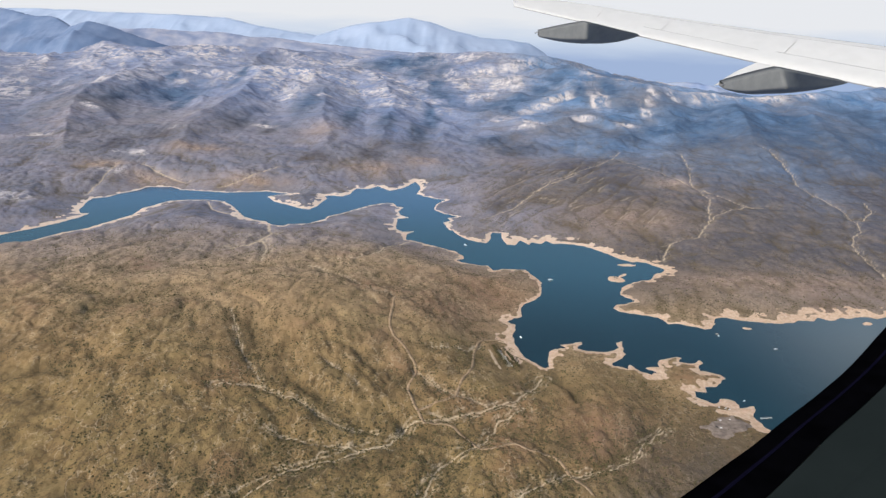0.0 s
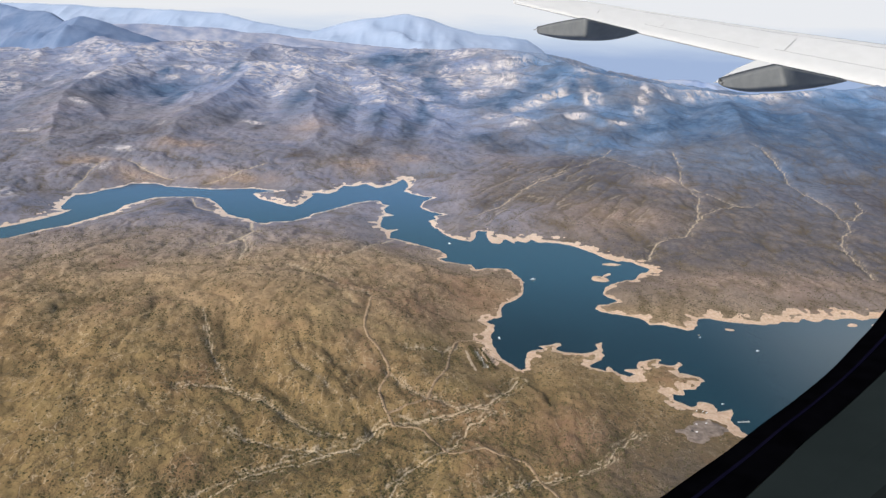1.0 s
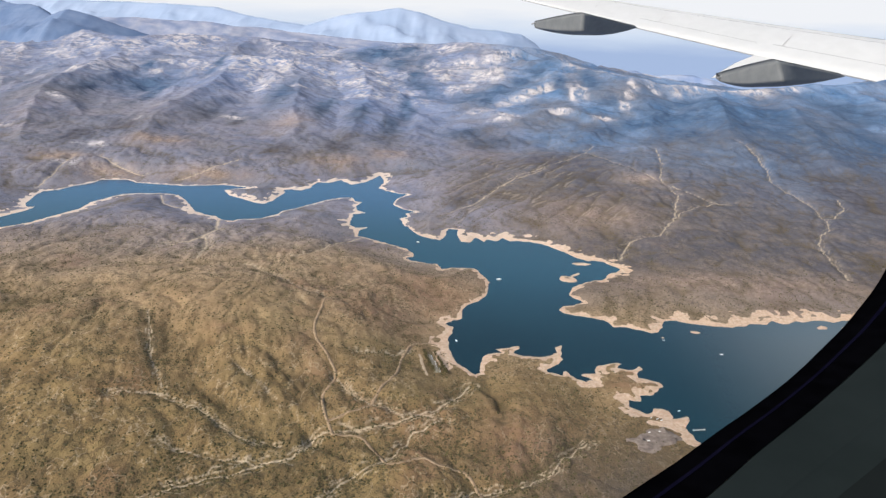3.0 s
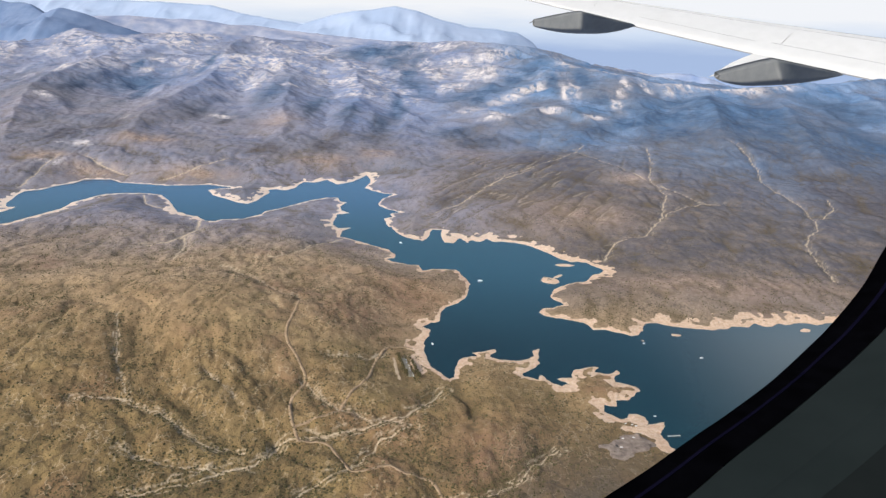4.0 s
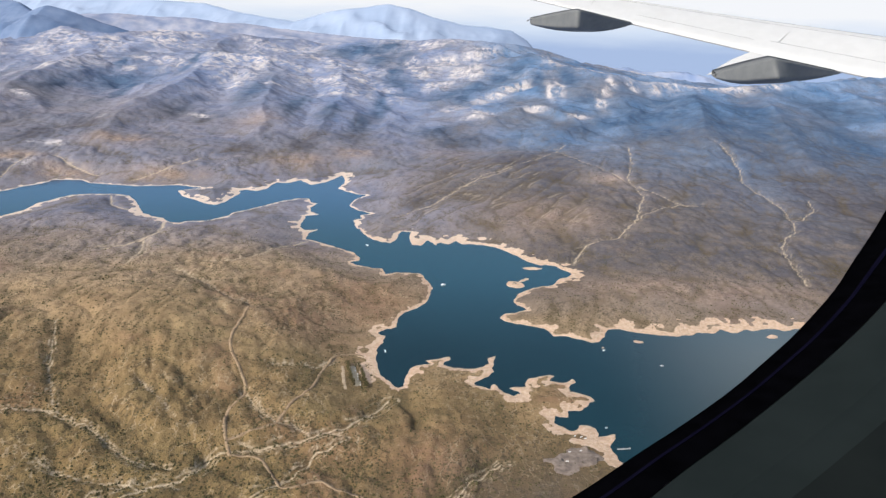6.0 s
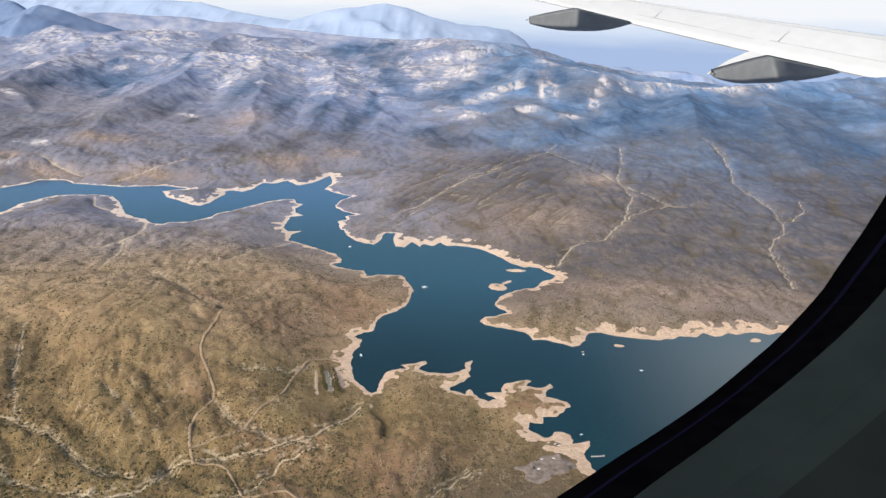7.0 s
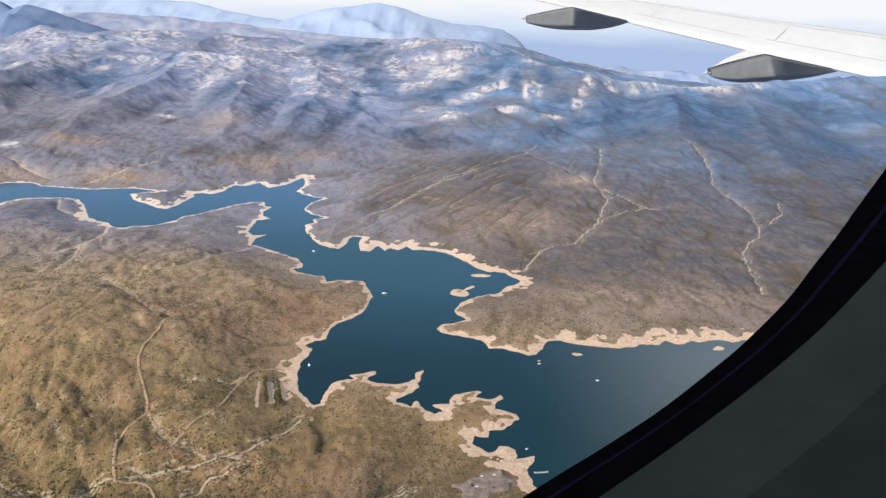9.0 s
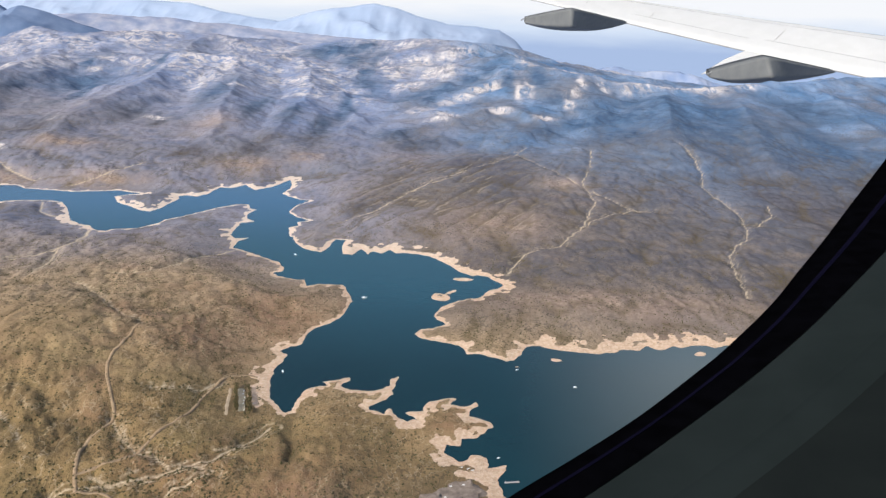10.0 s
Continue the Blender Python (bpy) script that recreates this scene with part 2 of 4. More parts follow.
def land(x, y):
    """Height, distance from the lake and the kinds of ground at each place."""
    d = from_lake(x, y)
    upland = smooth(520, 820, y + 60 * fractal(x, y, 160, 2, 5))
    upland = np.maximum(upland, smooth(-300, -420, x) * smooth(380, 520, y))
    wx, wy = x + 14 * fractal(x, y, 50, 2, 71), y + 14 * fractal(x, y, 50, 2, 83)
    # rounded hills with sharp gullies between them
    folds = ridged(wx, wy * 0.8, 64, 5, 11, 0.55)
    turned = 0.9 * fractal(x, y, 70, 2, 75)
    rills = ridged(x + turned * 20 + 3 * fractal(x, y, 9, 2, 73), 0.6 * y + turned * 30, 17, 3, 15, 0.6)
    creases = ridged(x + turned * 14 + 1.6 * fractal(x, y, 5, 2, 79), 0.55 * y - turned * 20, 6.5, 2, 17, 0.6)
    relief = (0.42 - folds) * (4.6 - 1.4 * smooth(260, 330, y)) * (1 - 0.72 * upland) + 1.15 * (0.4 - rills) * (1 - 0.7 * upland) + 0.35 * fractal(x, y, 9, 3, 23) + 0.5 * (0.4 - creases) * (1 - upland)
    big = ridged(wx * 0.92 + wy * 0.38, wy * 0.8, 150, 6, 19, 0.52) - 0.4
    craggy = ridged(x, y, 48, 3, 29, 0.45) - 0.4
    knobs = ridged(x + 5 * fractal(x, y, 14, 2, 431), y, 22, 3, 433, 0.55) - 0.4
    relief = relief + upland * (5.0 * big + 2.2 * craggy - 1.0 * knobs)
    # the fan on the north-east bank is scored by many small parallel washes
    fan = smooth(10, 45, x) * smooth(170, 115, x) * smooth(415, 450, y) * (1 - smooth(580, 640, y))
    along, across = x * 0.55 + y * 0.84, y * 0.55 - x * 0.84
    scores = ridged(along * 0.16 + 3 * fractal(x, y, 14, 2, 39), across + 2.5 * fractal(x, y, 12, 2, 38), 12, 3, 37)
    relief = relief * (1 - 0.6 * fan) - fan * 1.8 * (scores - 0.5)
    tops = crests(x, y)
    broad = country(x, y) - 7 * upland - 13 * smooth(760, 900, y)
    broad = np.maximum(broad, tops) + 1.5 * np.exp(-np.abs(broad - tops) / 6)
    hills = broad + relief * np.where(y > 1000, 0.7, 1.0)
    hills = np.where(y < 900, hills.clip(1.6, None), hills)
    slope = 0.10 + 0.10 * (0.5 + fractal(x, y, 22, 2, 61))
    rim = 0.9 * (1 - np.exp(-slope * d.clip(0, None) / 0.9))
    z = np.where(d > 0, rim + smooth(1.5, 38, d) * (hills - 0.5), (0.14 * d).clip(-4, 0))
    isle = (d < 6) & (d > 0)
    z = z + np.where(isle, 0.0, 0.12 * fractal(x, y, 4, 2, 91) * smooth(2, 6, d))
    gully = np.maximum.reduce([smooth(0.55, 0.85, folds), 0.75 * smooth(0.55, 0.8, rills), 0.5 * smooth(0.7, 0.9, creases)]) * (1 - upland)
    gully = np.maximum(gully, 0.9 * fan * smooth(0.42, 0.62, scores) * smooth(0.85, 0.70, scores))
    streak = fan * smooth(0.72, 0.88, scores)
    return z, d, upland, gully, big, streak

# ---- materials ----
def material(name, rough=0.9, metal=0.0):
    m = bpy.data.materials.new(name)
    m.use_nodes = True
    m.node_tree.nodes["Principled BSDF"].inputs["Roughness"].default_value = rough
    m.node_tree.nodes["Principled BSDF"].inputs["Metallic"].default_value = metal
    return m


class Nodes:
    """Short hands for a material's nodes."""

    def __init__(self, mat):
        self.tree = mat.node_tree
        self.shader = self.tree.nodes["Principled BSDF"]
        self.place = self.tree.nodes.new("ShaderNodeNewGeometry").outputs["Position"]

    def put(self, socket, value):
        if isinstance(value, bpy.types.NodeSocket):
            self.tree.links.new(value, socket)
        elif isinstance(value, tuple):
            socket.default_value = (*value, 1.0)[: len(socket.default_value)]
        else:
            socket.default_value = value

    def noise(self, size, detail=4.0, rough=0.55, stretch=(1, 1, 1)):
        at = self.tree.nodes.new("ShaderNodeMapping")
        self.put(at.inputs["Vector"], self.place)
        self.put(at.inputs["Scale"], stretch)
        n = self.tree.nodes.new("ShaderNodeTexNoise")
        self.put(n.inputs["Vector"], at.outputs[0])
        self.put(n.inputs["Scale"], 1.0 / size)
        self.put(n.inputs["Detail"], detail)
        self.put(n.inputs["Roughness"], rough)
        return n.outputs["Fac"]

    def cells(self, size):
        n = self.tree.nodes.new("ShaderNodeTexVoronoi")
        self.put(n.inputs["Vector"], self.place)
        self.put(n.inputs["Scale"], 1.0 / size)
        return n.outputs["Distance"]

    def band(self, value, low, high, out_low=0.0, out_high=1.0):
        n = self.tree.nodes.new("ShaderNodeMapRange")
        n.interpolation_type = "SMOOTHSTEP"
        for i, v in enumerate((value, low, high, out_low, out_high)):
            self.put(n.inputs[i], v)
        return n.outputs[0]

    def sum(self, op, a, b):
        n = self.tree.nodes.new("ShaderNodeMath")
        n.operation = op
        self.put(n.inputs[0], a)
        self.put(n.inputs[1], b)
        return n.outputs[0]

    def mix(self, fac, a, b, blend="MIX"):
        n = self.tree.nodes.new("ShaderNodeMix")
        n.data_type, n.blend_type = "RGBA", blend
        self.put(n.inputs[0], fac)
        self.put(n.inputs[6], a)
        self.put(n.inputs[7], b)
        return n.outputs[2]

    def masks(self, name):
        n = self.tree.nodes.new("ShaderNodeAttribute")
        n.attribute_name = name
        s = self.tree.nodes.new("ShaderNodeSeparateColor")
        self.put(s.inputs[0], n.outputs["Color"])
        return s.outputs

    def any_of(self, kind="island"):
        if kind == "island":
            return self.tree.nodes.new("ShaderNodeNewGeometry").outputs["Random Per Island"]
        return self.tree.nodes.new("ShaderNodeObjectInfo").outputs["Random"]

    def bump(self, height, depth, strength=1.0):
        n = self.tree.nodes.new("ShaderNodeBump")
        self.put(n.inputs["Height"], height)
        self.put(n.inputs["Distance"], depth)
        self.put(n.inputs["Strength"], strength)
        self.put(self.shader.inputs["Normal"], n.outputs[0])

    def colour(self, value):
        self.put(self.shader.inputs["Base Color"], value)


def ground_material():
    m = material("desert_ground", 0.95)
    n = Nodes(m)
    n.shader.inputs["Specular IOR Level"].default_value = 0.15
    ring, wash, pale = n.masks("shore_wash_pale")[:3]
    olive, red, upland = n.masks("olive_red_upland")[:3]
    blue_haze, gully, brush_shade = n.masks("haze_gully_shade")[:3]
    broad, mid, fine, grain = n.noise(60, 4), n.noise(11, 6, 0.65), n.noise(2.2, 5, 0.7), n.noise(0.55, 3, 0.7)
    c = n.mix(n.band(mid, 0.36, 0.64), (0.200, 0.128, 0.058), (0.325, 0.212, 0.098))
    c = n.mix(n.band(fine, 0.50, 0.70, 0.0, 0.5), c, (0.37, 0.255, 0.130))
    # paler tan in the middle distance, haze put into the soil colour
    c = n.mix(n.sum("MULTIPLY", n.masks("hazed")[0], n.band(mid, 0.30, 0.65, 0.45, 0.85)), c, (0.400, 0.290, 0.186))
    c = n.mix(n.band(fine, 0.46, 0.30, 0.0, 0.4), c, (0.115, 0.078, 0.036))
    c = n.mix(n.sum("MULTIPLY", olive, n.band(mid, 0.34, 0.62, 0.15, 0.6)), c, (0.198, 0.150, 0.058))
    c = n.mix(n.sum("MULTIPLY", red, n.band(fine, 0.3, 0.7, 0.3, 0.85)), c, (0.265, 0.138, 0.088))
    # fine drainage lines, some dark with brush and some pale with sand
    for size, thin, strength, tone in ((9, 0.022, 0.7, (0.105, 0.072, 0.036)), (4.5, 0.024, 0.4, (0.115, 0.082, 0.042)), (7, 0.013, 0.6, (0.47, 0.36, 0.225))):
        offset = n.sum("ABSOLUTE", n.sum("SUBTRACT", n.noise(size, 3, 0.6, (1, 0.62, 0.3)), 0.5), 0.0)
        c = n.mix(n.sum("MULTIPLY", n.band(offset, thin, 0.2 * thin, 0.0, strength), n.band(broad, 0.38, 0.55, 0.25, 1.0)), c, tone)
    # darker ground that stands in for the dimming near the window's edge
    c = n.mix(n.sum("MULTIPLY", n.masks("hazed")[1], n.band(mid, 0.30, 0.62, 0.5, 0.95)), c, n.mix(n.band(fine, 0.35, 0.7), (0.042, 0.041, 0.048), (0.082, 0.074, 0.077)))
    # upland scrub over rock, aerial haze put into its violet-grey tones
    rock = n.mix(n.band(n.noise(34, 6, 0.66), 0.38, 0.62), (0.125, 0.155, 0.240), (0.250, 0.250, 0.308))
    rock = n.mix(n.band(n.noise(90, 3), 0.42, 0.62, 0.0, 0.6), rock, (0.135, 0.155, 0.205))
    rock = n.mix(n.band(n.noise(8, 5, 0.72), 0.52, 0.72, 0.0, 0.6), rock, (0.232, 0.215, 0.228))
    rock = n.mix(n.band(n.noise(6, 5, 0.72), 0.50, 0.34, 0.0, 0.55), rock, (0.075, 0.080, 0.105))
    c = n.mix(n.sum("MULTIPLY", upland, n.band(n.masks("hazed")[1], 0.0, 1.0, 1.0, 0.3)), c, rock)
    parts = n.tree.nodes.new("ShaderNodeSeparateXYZ")
    n.put(parts.inputs[0], n.place)
    east = n.band(n.sum("ADD", parts.outputs[0], n.sum("MULTIPLY", broad, 120.0)), 60.0, 200.0)
    c = n.mix(n.sum("MULTIPLY", n.masks("hazed")[2], n.band(mid, 0.30, 0.60, 0.35, 0.9)), c, n.mix(n.band(fine, 0.35, 0.65), (0.250, 0.172, 0.130), (0.400, 0.300, 0.225)))
    # haze painted over the rock, blue to the east and lilac to the west
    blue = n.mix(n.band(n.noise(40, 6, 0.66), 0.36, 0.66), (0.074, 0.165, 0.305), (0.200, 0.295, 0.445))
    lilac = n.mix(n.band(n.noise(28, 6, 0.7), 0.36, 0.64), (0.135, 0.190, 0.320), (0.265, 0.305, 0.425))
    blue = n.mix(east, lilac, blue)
    c = n.mix(n.sum("MULTIPLY", blue_haze, n.band(n.noise(75, 5, 0.6), 0.36, 0.60, 0.35, 0.95)), c, blue)
    bare = n.mix(n.band(n.noise(13, 5, 0.65), 0.35, 0.7), (0.44, 0.415, 0.43), (0.70, 0.635, 0.59))
    c = n.mix(n.sum("MULTIPLY", pale, n.mix(east, n.band(n.noise(9, 6, 0.75), 0.45, 0.54), n.band(n.noise(8, 5, 0.7, (1.3, 0.40, 0.6)), 0.39, 0.52))), c, bare)
    # small scrub too fine to stand up on its own
    dots = n.sum("MAXIMUM", n.band(n.cells(0.95), 0.36, 0.22), n.band(n.cells(2.1), 0.30, 0.20))
    dots = n.sum("MULTIPLY", dots, n.band(n.noise(14, 4, 0.6), 0.42, 0.62, 0.08, 0.85))
    c = n.mix(dots, c, n.mix(upland, (0.058, 0.052, 0.026), (0.075, 0.072, 0.070)))
    patches = n.band(n.noise(5.5, 6, 0.72), 0.56, 0.72, 0.0, 0.42)
    c = n.mix(patches, c, n.mix(upland, (0.095, 0.075, 0.033), (0.10, 0.095, 0.10)))
    # brush, shaded flanks and window dimming painted in one dark tone, bluer far off
    c = n.mix(n.sum("MULTIPLY", brush_shade, n.band(n.noise(22, 6, 0.7), 0.32, 0.54, 0.45, 1.0)), c, n.mix(n.band(n.sum("ADD", parts.outputs[1], n.sum("MULTIPLY", parts.outputs[0], 0.3)), 600.0, 780.0), n.mix(n.band(parts.outputs[1], 300.0, 430.0), n.mix(n.band(fine, 0.35, 0.7), (0.055, 0.043, 0.026), (0.105, 0.082, 0.046)), n.mix(n.band(n.noise(7, 5, 0.7), 0.35, 0.7), (0.066, 0.067, 0.084), (0.108, 0.103, 0.120))), n.mix(n.band(n.noise(7, 5, 0.7), 0.35, 0.7), (0.045, 0.085, 0.155), (0.075, 0.130, 0.215))))
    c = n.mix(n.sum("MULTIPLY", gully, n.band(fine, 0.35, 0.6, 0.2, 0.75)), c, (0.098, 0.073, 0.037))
    c = n.mix(n.sum("MULTIPLY", wash, n.band(grain, 0.28, 0.52, 0.2, 1.0)), c, (0.60, 0.485, 0.335))
    sand = n.mix(n.band(fine, 0.3, 0.7), (0.52, 0.355, 0.235), (0.69, 0.505, 0.355))
    sand = n.mix(n.band(n.noise(1.1, 5, 0.7), 0.45, 0.72, 0.0, 0.75), sand, (0.72, 0.565, 0.43))
    sand = n.mix(n.band(n.noise(3.0, 4, 0.7), 0.58, 0.75, 0.0, 0.6), sand, (0.27, 0.18, 0.11))
    sand = n.mix(n.band(parts.outputs[1], 360.0, 470.0, 0.0, 0.7), sand, (0.70, 0.60, 0.51))
    c = n.mix(n.band(n.sum("ADD", ring, n.sum("MULTIPLY", n.sum("SUBTRACT", fine, 0.5), 1.1)), 0.42, 0.58), c, sand)
    n.colour(n.mix(n.band(broad, 0.3, 0.7, 0.0, 0.15), c, (0.14, 0.105, 0.06)))
    n.bump(n.sum("MULTIPLY", n.sum("ADD", n.sum("MULTIPLY", fine, 1.6), grain), n.band(upland, 0.0, 1.0, 1.0, 0.25)), 0.35, 0.7)
    return m


def water_material():
    m = material("lake_water", 0.10)
    n = Nodes(m)
    n.shader.inputs["IOR"].default_value = 1.42
    parts = n.tree.nodes.new("ShaderNodeSeparateXYZ")
    n.put(parts.inputs[0], n.place)
    # darkest near; window glare painted grey into the east arm, sky sheen bluer with distance
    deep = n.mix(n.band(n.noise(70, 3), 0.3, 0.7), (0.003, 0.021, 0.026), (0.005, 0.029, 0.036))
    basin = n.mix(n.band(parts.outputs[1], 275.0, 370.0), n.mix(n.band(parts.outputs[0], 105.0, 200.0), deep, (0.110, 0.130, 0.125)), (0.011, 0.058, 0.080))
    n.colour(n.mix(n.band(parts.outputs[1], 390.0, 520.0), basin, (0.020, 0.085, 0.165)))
    ripples = n.sum("ADD", n.noise(0.9, 3, 0.6, (1, 0.6, 1)), n.sum("MULTIPLY", n.noise(7, 2), 2.0))
    n.bump(ripples, 0.06, 0.5)
    return m


def plain(name, low, high, size, rough=0.7, metal=0.0, depth=0.0, specular=0.4):
    """A two-toned, mottled surface."""
    m = material(name, rough, metal)
    n = Nodes(m)
    n.shader.inputs["Specular IOR Level"].default_value = specular
    mottle = n.noise(size, 5, 0.6)
    n.colour(n.mix(n.band(mottle, 0.3, 0.7), low, high))
    if depth:
        n.bump(mottle, depth, 0.6)
    return m


def leaf_material():
    m = material("desert_scrub", 0.9)
    n = Nodes(m)
    n.shader.inputs["Specular IOR Level"].default_value = 0.1
    c = n.mix(n.any_of(), (0.040, 0.037, 0.017), (0.110, 0.092, 0.042))
    n.colour(n.mix(n.band(n.noise(0.2, 2), 0.35, 0.7, 0.0, 0.4), c, (0.09, 0.08, 0.04)))
    return m


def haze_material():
    """An emitting backdrop, blue to white, standing in for bright hazy air at the edge of sight."""
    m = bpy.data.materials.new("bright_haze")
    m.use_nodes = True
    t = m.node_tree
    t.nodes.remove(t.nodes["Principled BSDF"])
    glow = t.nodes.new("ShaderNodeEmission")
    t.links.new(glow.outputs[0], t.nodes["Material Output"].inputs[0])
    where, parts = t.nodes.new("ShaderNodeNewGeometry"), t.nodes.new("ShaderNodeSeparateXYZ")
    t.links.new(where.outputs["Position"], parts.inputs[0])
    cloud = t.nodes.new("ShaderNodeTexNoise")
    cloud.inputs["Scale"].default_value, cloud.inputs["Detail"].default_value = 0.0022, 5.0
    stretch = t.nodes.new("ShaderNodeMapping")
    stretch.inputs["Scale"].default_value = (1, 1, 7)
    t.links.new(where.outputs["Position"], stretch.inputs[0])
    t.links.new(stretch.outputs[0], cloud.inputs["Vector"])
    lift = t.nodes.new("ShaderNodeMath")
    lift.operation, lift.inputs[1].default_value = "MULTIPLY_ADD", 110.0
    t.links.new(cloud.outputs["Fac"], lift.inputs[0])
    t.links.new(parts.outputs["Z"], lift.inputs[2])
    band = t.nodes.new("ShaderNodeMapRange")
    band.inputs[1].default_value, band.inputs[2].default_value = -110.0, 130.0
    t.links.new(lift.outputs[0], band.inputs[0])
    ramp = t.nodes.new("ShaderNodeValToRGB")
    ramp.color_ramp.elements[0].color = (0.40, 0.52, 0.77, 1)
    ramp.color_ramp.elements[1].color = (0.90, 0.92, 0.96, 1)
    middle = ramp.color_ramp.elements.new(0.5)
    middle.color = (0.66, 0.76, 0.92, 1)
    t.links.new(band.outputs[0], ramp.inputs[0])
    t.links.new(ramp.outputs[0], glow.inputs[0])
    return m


GROUND, WATER, SCRUB, HAZE = ground_material(), water_material(), leaf_material(), haze_material()
ROAD = plain("pale_graded_road", (0.245, 0.168, 0.100), (0.360, 0.258, 0.160), 1.5, 0.95, depth=0.03, specular=0.2)
CAMP_SAND = plain("pale_camp_gravel", (0.36, 0.27, 0.175), (0.48, 0.375, 0.26), 0.9, 0.95, specular=0.2)
BARK = plain("grey_brown_bark", (0.10, 0.075, 0.05), (0.16, 0.12, 0.085), 0.15, 0.95)
ASPHALT = plain("worn_asphalt", (0.140, 0.108, 0.088), (0.270, 0.215, 0.170), 1.8, 0.9, specular=0.3)
GRAVEL = plain("grey_gravel_pad", (0.34, 0.285, 0.19), (0.46, 0.39, 0.28), 0.8, 0.95, specular=0.2)
# aerial haze is mixed into the range colours, palest on the farthest
RANGE_NEAR = plain("hazed_near_range", (0.115, 0.170, 0.280), (0.185, 0.240, 0.350), 45, 0.95, specular=0.1)
RANGE_MID = plain("hazed_middle_range", (0.19, 0.235, 0.345), (0.40, 0.40, 0.455), 38, 0.95, specular=0.1)
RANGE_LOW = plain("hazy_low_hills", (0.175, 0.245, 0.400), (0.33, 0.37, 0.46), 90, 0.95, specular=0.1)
RANGE_FAR = plain("hazed_far_range", (0.30, 0.375, 0.50), (0.355, 0.425, 0.545), 110, 0.95, specular=0.1)
WHITE_PAINT = plain("white_wing_paint", (0.50, 0.50, 0.485), (0.53, 0.53, 0.515), 60, 0.45)
GREY_PAINT = plain("grey_fairing_paint", (0.135, 0.142, 0.142), (0.165, 0.170, 0.168), 60, 0.8, specular=0.05)
SEAM = plain("dark_seam", (0.22, 0.22, 0.22), (0.28, 0.28, 0.28), 20, 0.7)
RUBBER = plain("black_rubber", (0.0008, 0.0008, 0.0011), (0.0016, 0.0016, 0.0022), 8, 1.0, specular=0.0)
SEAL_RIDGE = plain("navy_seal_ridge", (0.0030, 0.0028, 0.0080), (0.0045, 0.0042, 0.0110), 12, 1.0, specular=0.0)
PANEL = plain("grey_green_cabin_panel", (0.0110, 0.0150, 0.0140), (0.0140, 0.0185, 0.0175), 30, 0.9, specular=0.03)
# the inner panel's tone, about a third darker, for the outer wall
DARKER_PANEL = plain("darker_cabin_panel", (0.0075, 0.0095, 0.0090), (0.0100, 0.0125, 0.0115), 30, 0.9, specular=0.03)
HULL = plain("white_boat_hull", (0.78, 0.78, 0.78), (0.82, 0.82, 0.82), 1, 0.4)
BOAT_GLASS = plain("dark_windscreen", (0.02, 0.03, 0.04), (0.03, 0.04, 0.05), 1, 0.15)
DOCK = plain("weathered_dock_boards", (0.36, 0.35, 0.33), (0.46, 0.45, 0.42), 0.6, 0.85)
TRAILER = plain("dusty_white_trailer", (0.62, 0.61, 0.58), (0.72, 0.71, 0.68), 0.7, 0.6)


def part(name, bm, mat, parent=None, label=""):
    me = bpy.data.meshes.new(name)
    bm.to_mesh(me)
    bm.free()
    if mat:
        me.materials.append(mat)
    ob = new(name, me)
    ob.parent = parent
    return tagged(ob, label)


def thing(name, label, category, x=0, y=0, z=0, turn=0, group="", kind=""):
    ob = new(name)
    ob.matrix_basis = pose(x, y, z, 0, 0, turn)
    return tagged(ob, label, category, group, kind)


def sheet(name, verts, faces, mat, smooth_faces=True):
    me = bpy.data.meshes.new(name)
    verts, faces = np.asarray(verts, np.float32), np.asarray(faces, np.int32)
    me.vertices.add(len(verts))
    me.vertices.foreach_set("co", verts.ravel())
    k = faces.shape[1]
    me.loops.add(faces.size)
    me.loops.foreach_set("vertex_index", faces.ravel())
    me.polygons.add(len(faces))
    me.polygons.foreach_set("loop_start", np.arange(0, faces.size, k, dtype=np.int32))
    me.polygons.foreach_set("use_smooth", np.full(len(faces), smooth_faces))
    me.update(calc_edges=True)
    me.materials.append(mat)
    return new(name, me)


def grid_faces(rows, cols):
    k = (np.arange(rows - 1)[:, None] * cols + np.arange(cols - 1)[None]).ravel()
    return np.stack([k, k + 1, k + cols + 1, k + cols], 1)


# ---- ways and washes over the land (plan) ----
MAIN_ROAD = [(-19.9, 288.1), (-20.3, 263.2), (-18.3, 254.1), (-12.6, 243.4), (-8.9, 236.4), (-9.6, 229.7), (-11, 222.9), (-9, 213.4), (-5.9, 205.6), (-4.4, 202.8)]
SOUTH_ROAD = [(-4.4, 202.8), (2.2, 203.4), (6.1, 200.8), (10.8, 193.1), (14.8, 188.8), (21.8, 192.5), (27.4, 189.4), (34.1, 188.5), (38.1, 181.2), (42.3, 168.6)]
CAMP_ROAD = [(-7.3, 208.1), (-1.6, 212.5), (4.5, 217.6), (6.1, 223), (7.5, 228), (11.2, 240.4), (12.3, 253.6), (14.9, 266.2), (20.6, 271.6), (25.2, 271.5)]
CROSS_TRACK = [(-9.1, 235), (-1.9, 225.5), (4.9, 218.7), (10, 218.7), (15.5, 214.2), (22.6, 215.1), (28.1, 213.7)]
WASH_A = [(-57.1, 158.7), (-47.8, 167.9), (-43, 173.8), (-34.5, 179), (-27.1, 183.6), (-21.2, 188.7), (-14.7, 191.8), (-11.7, 197.5), (-9.9, 203.2), (-3.3, 206), (4, 207.5), (13.2, 212.4), (20.8, 216.4), (27, 222.5), (32.9, 231.6), (36.5, 241.2)]
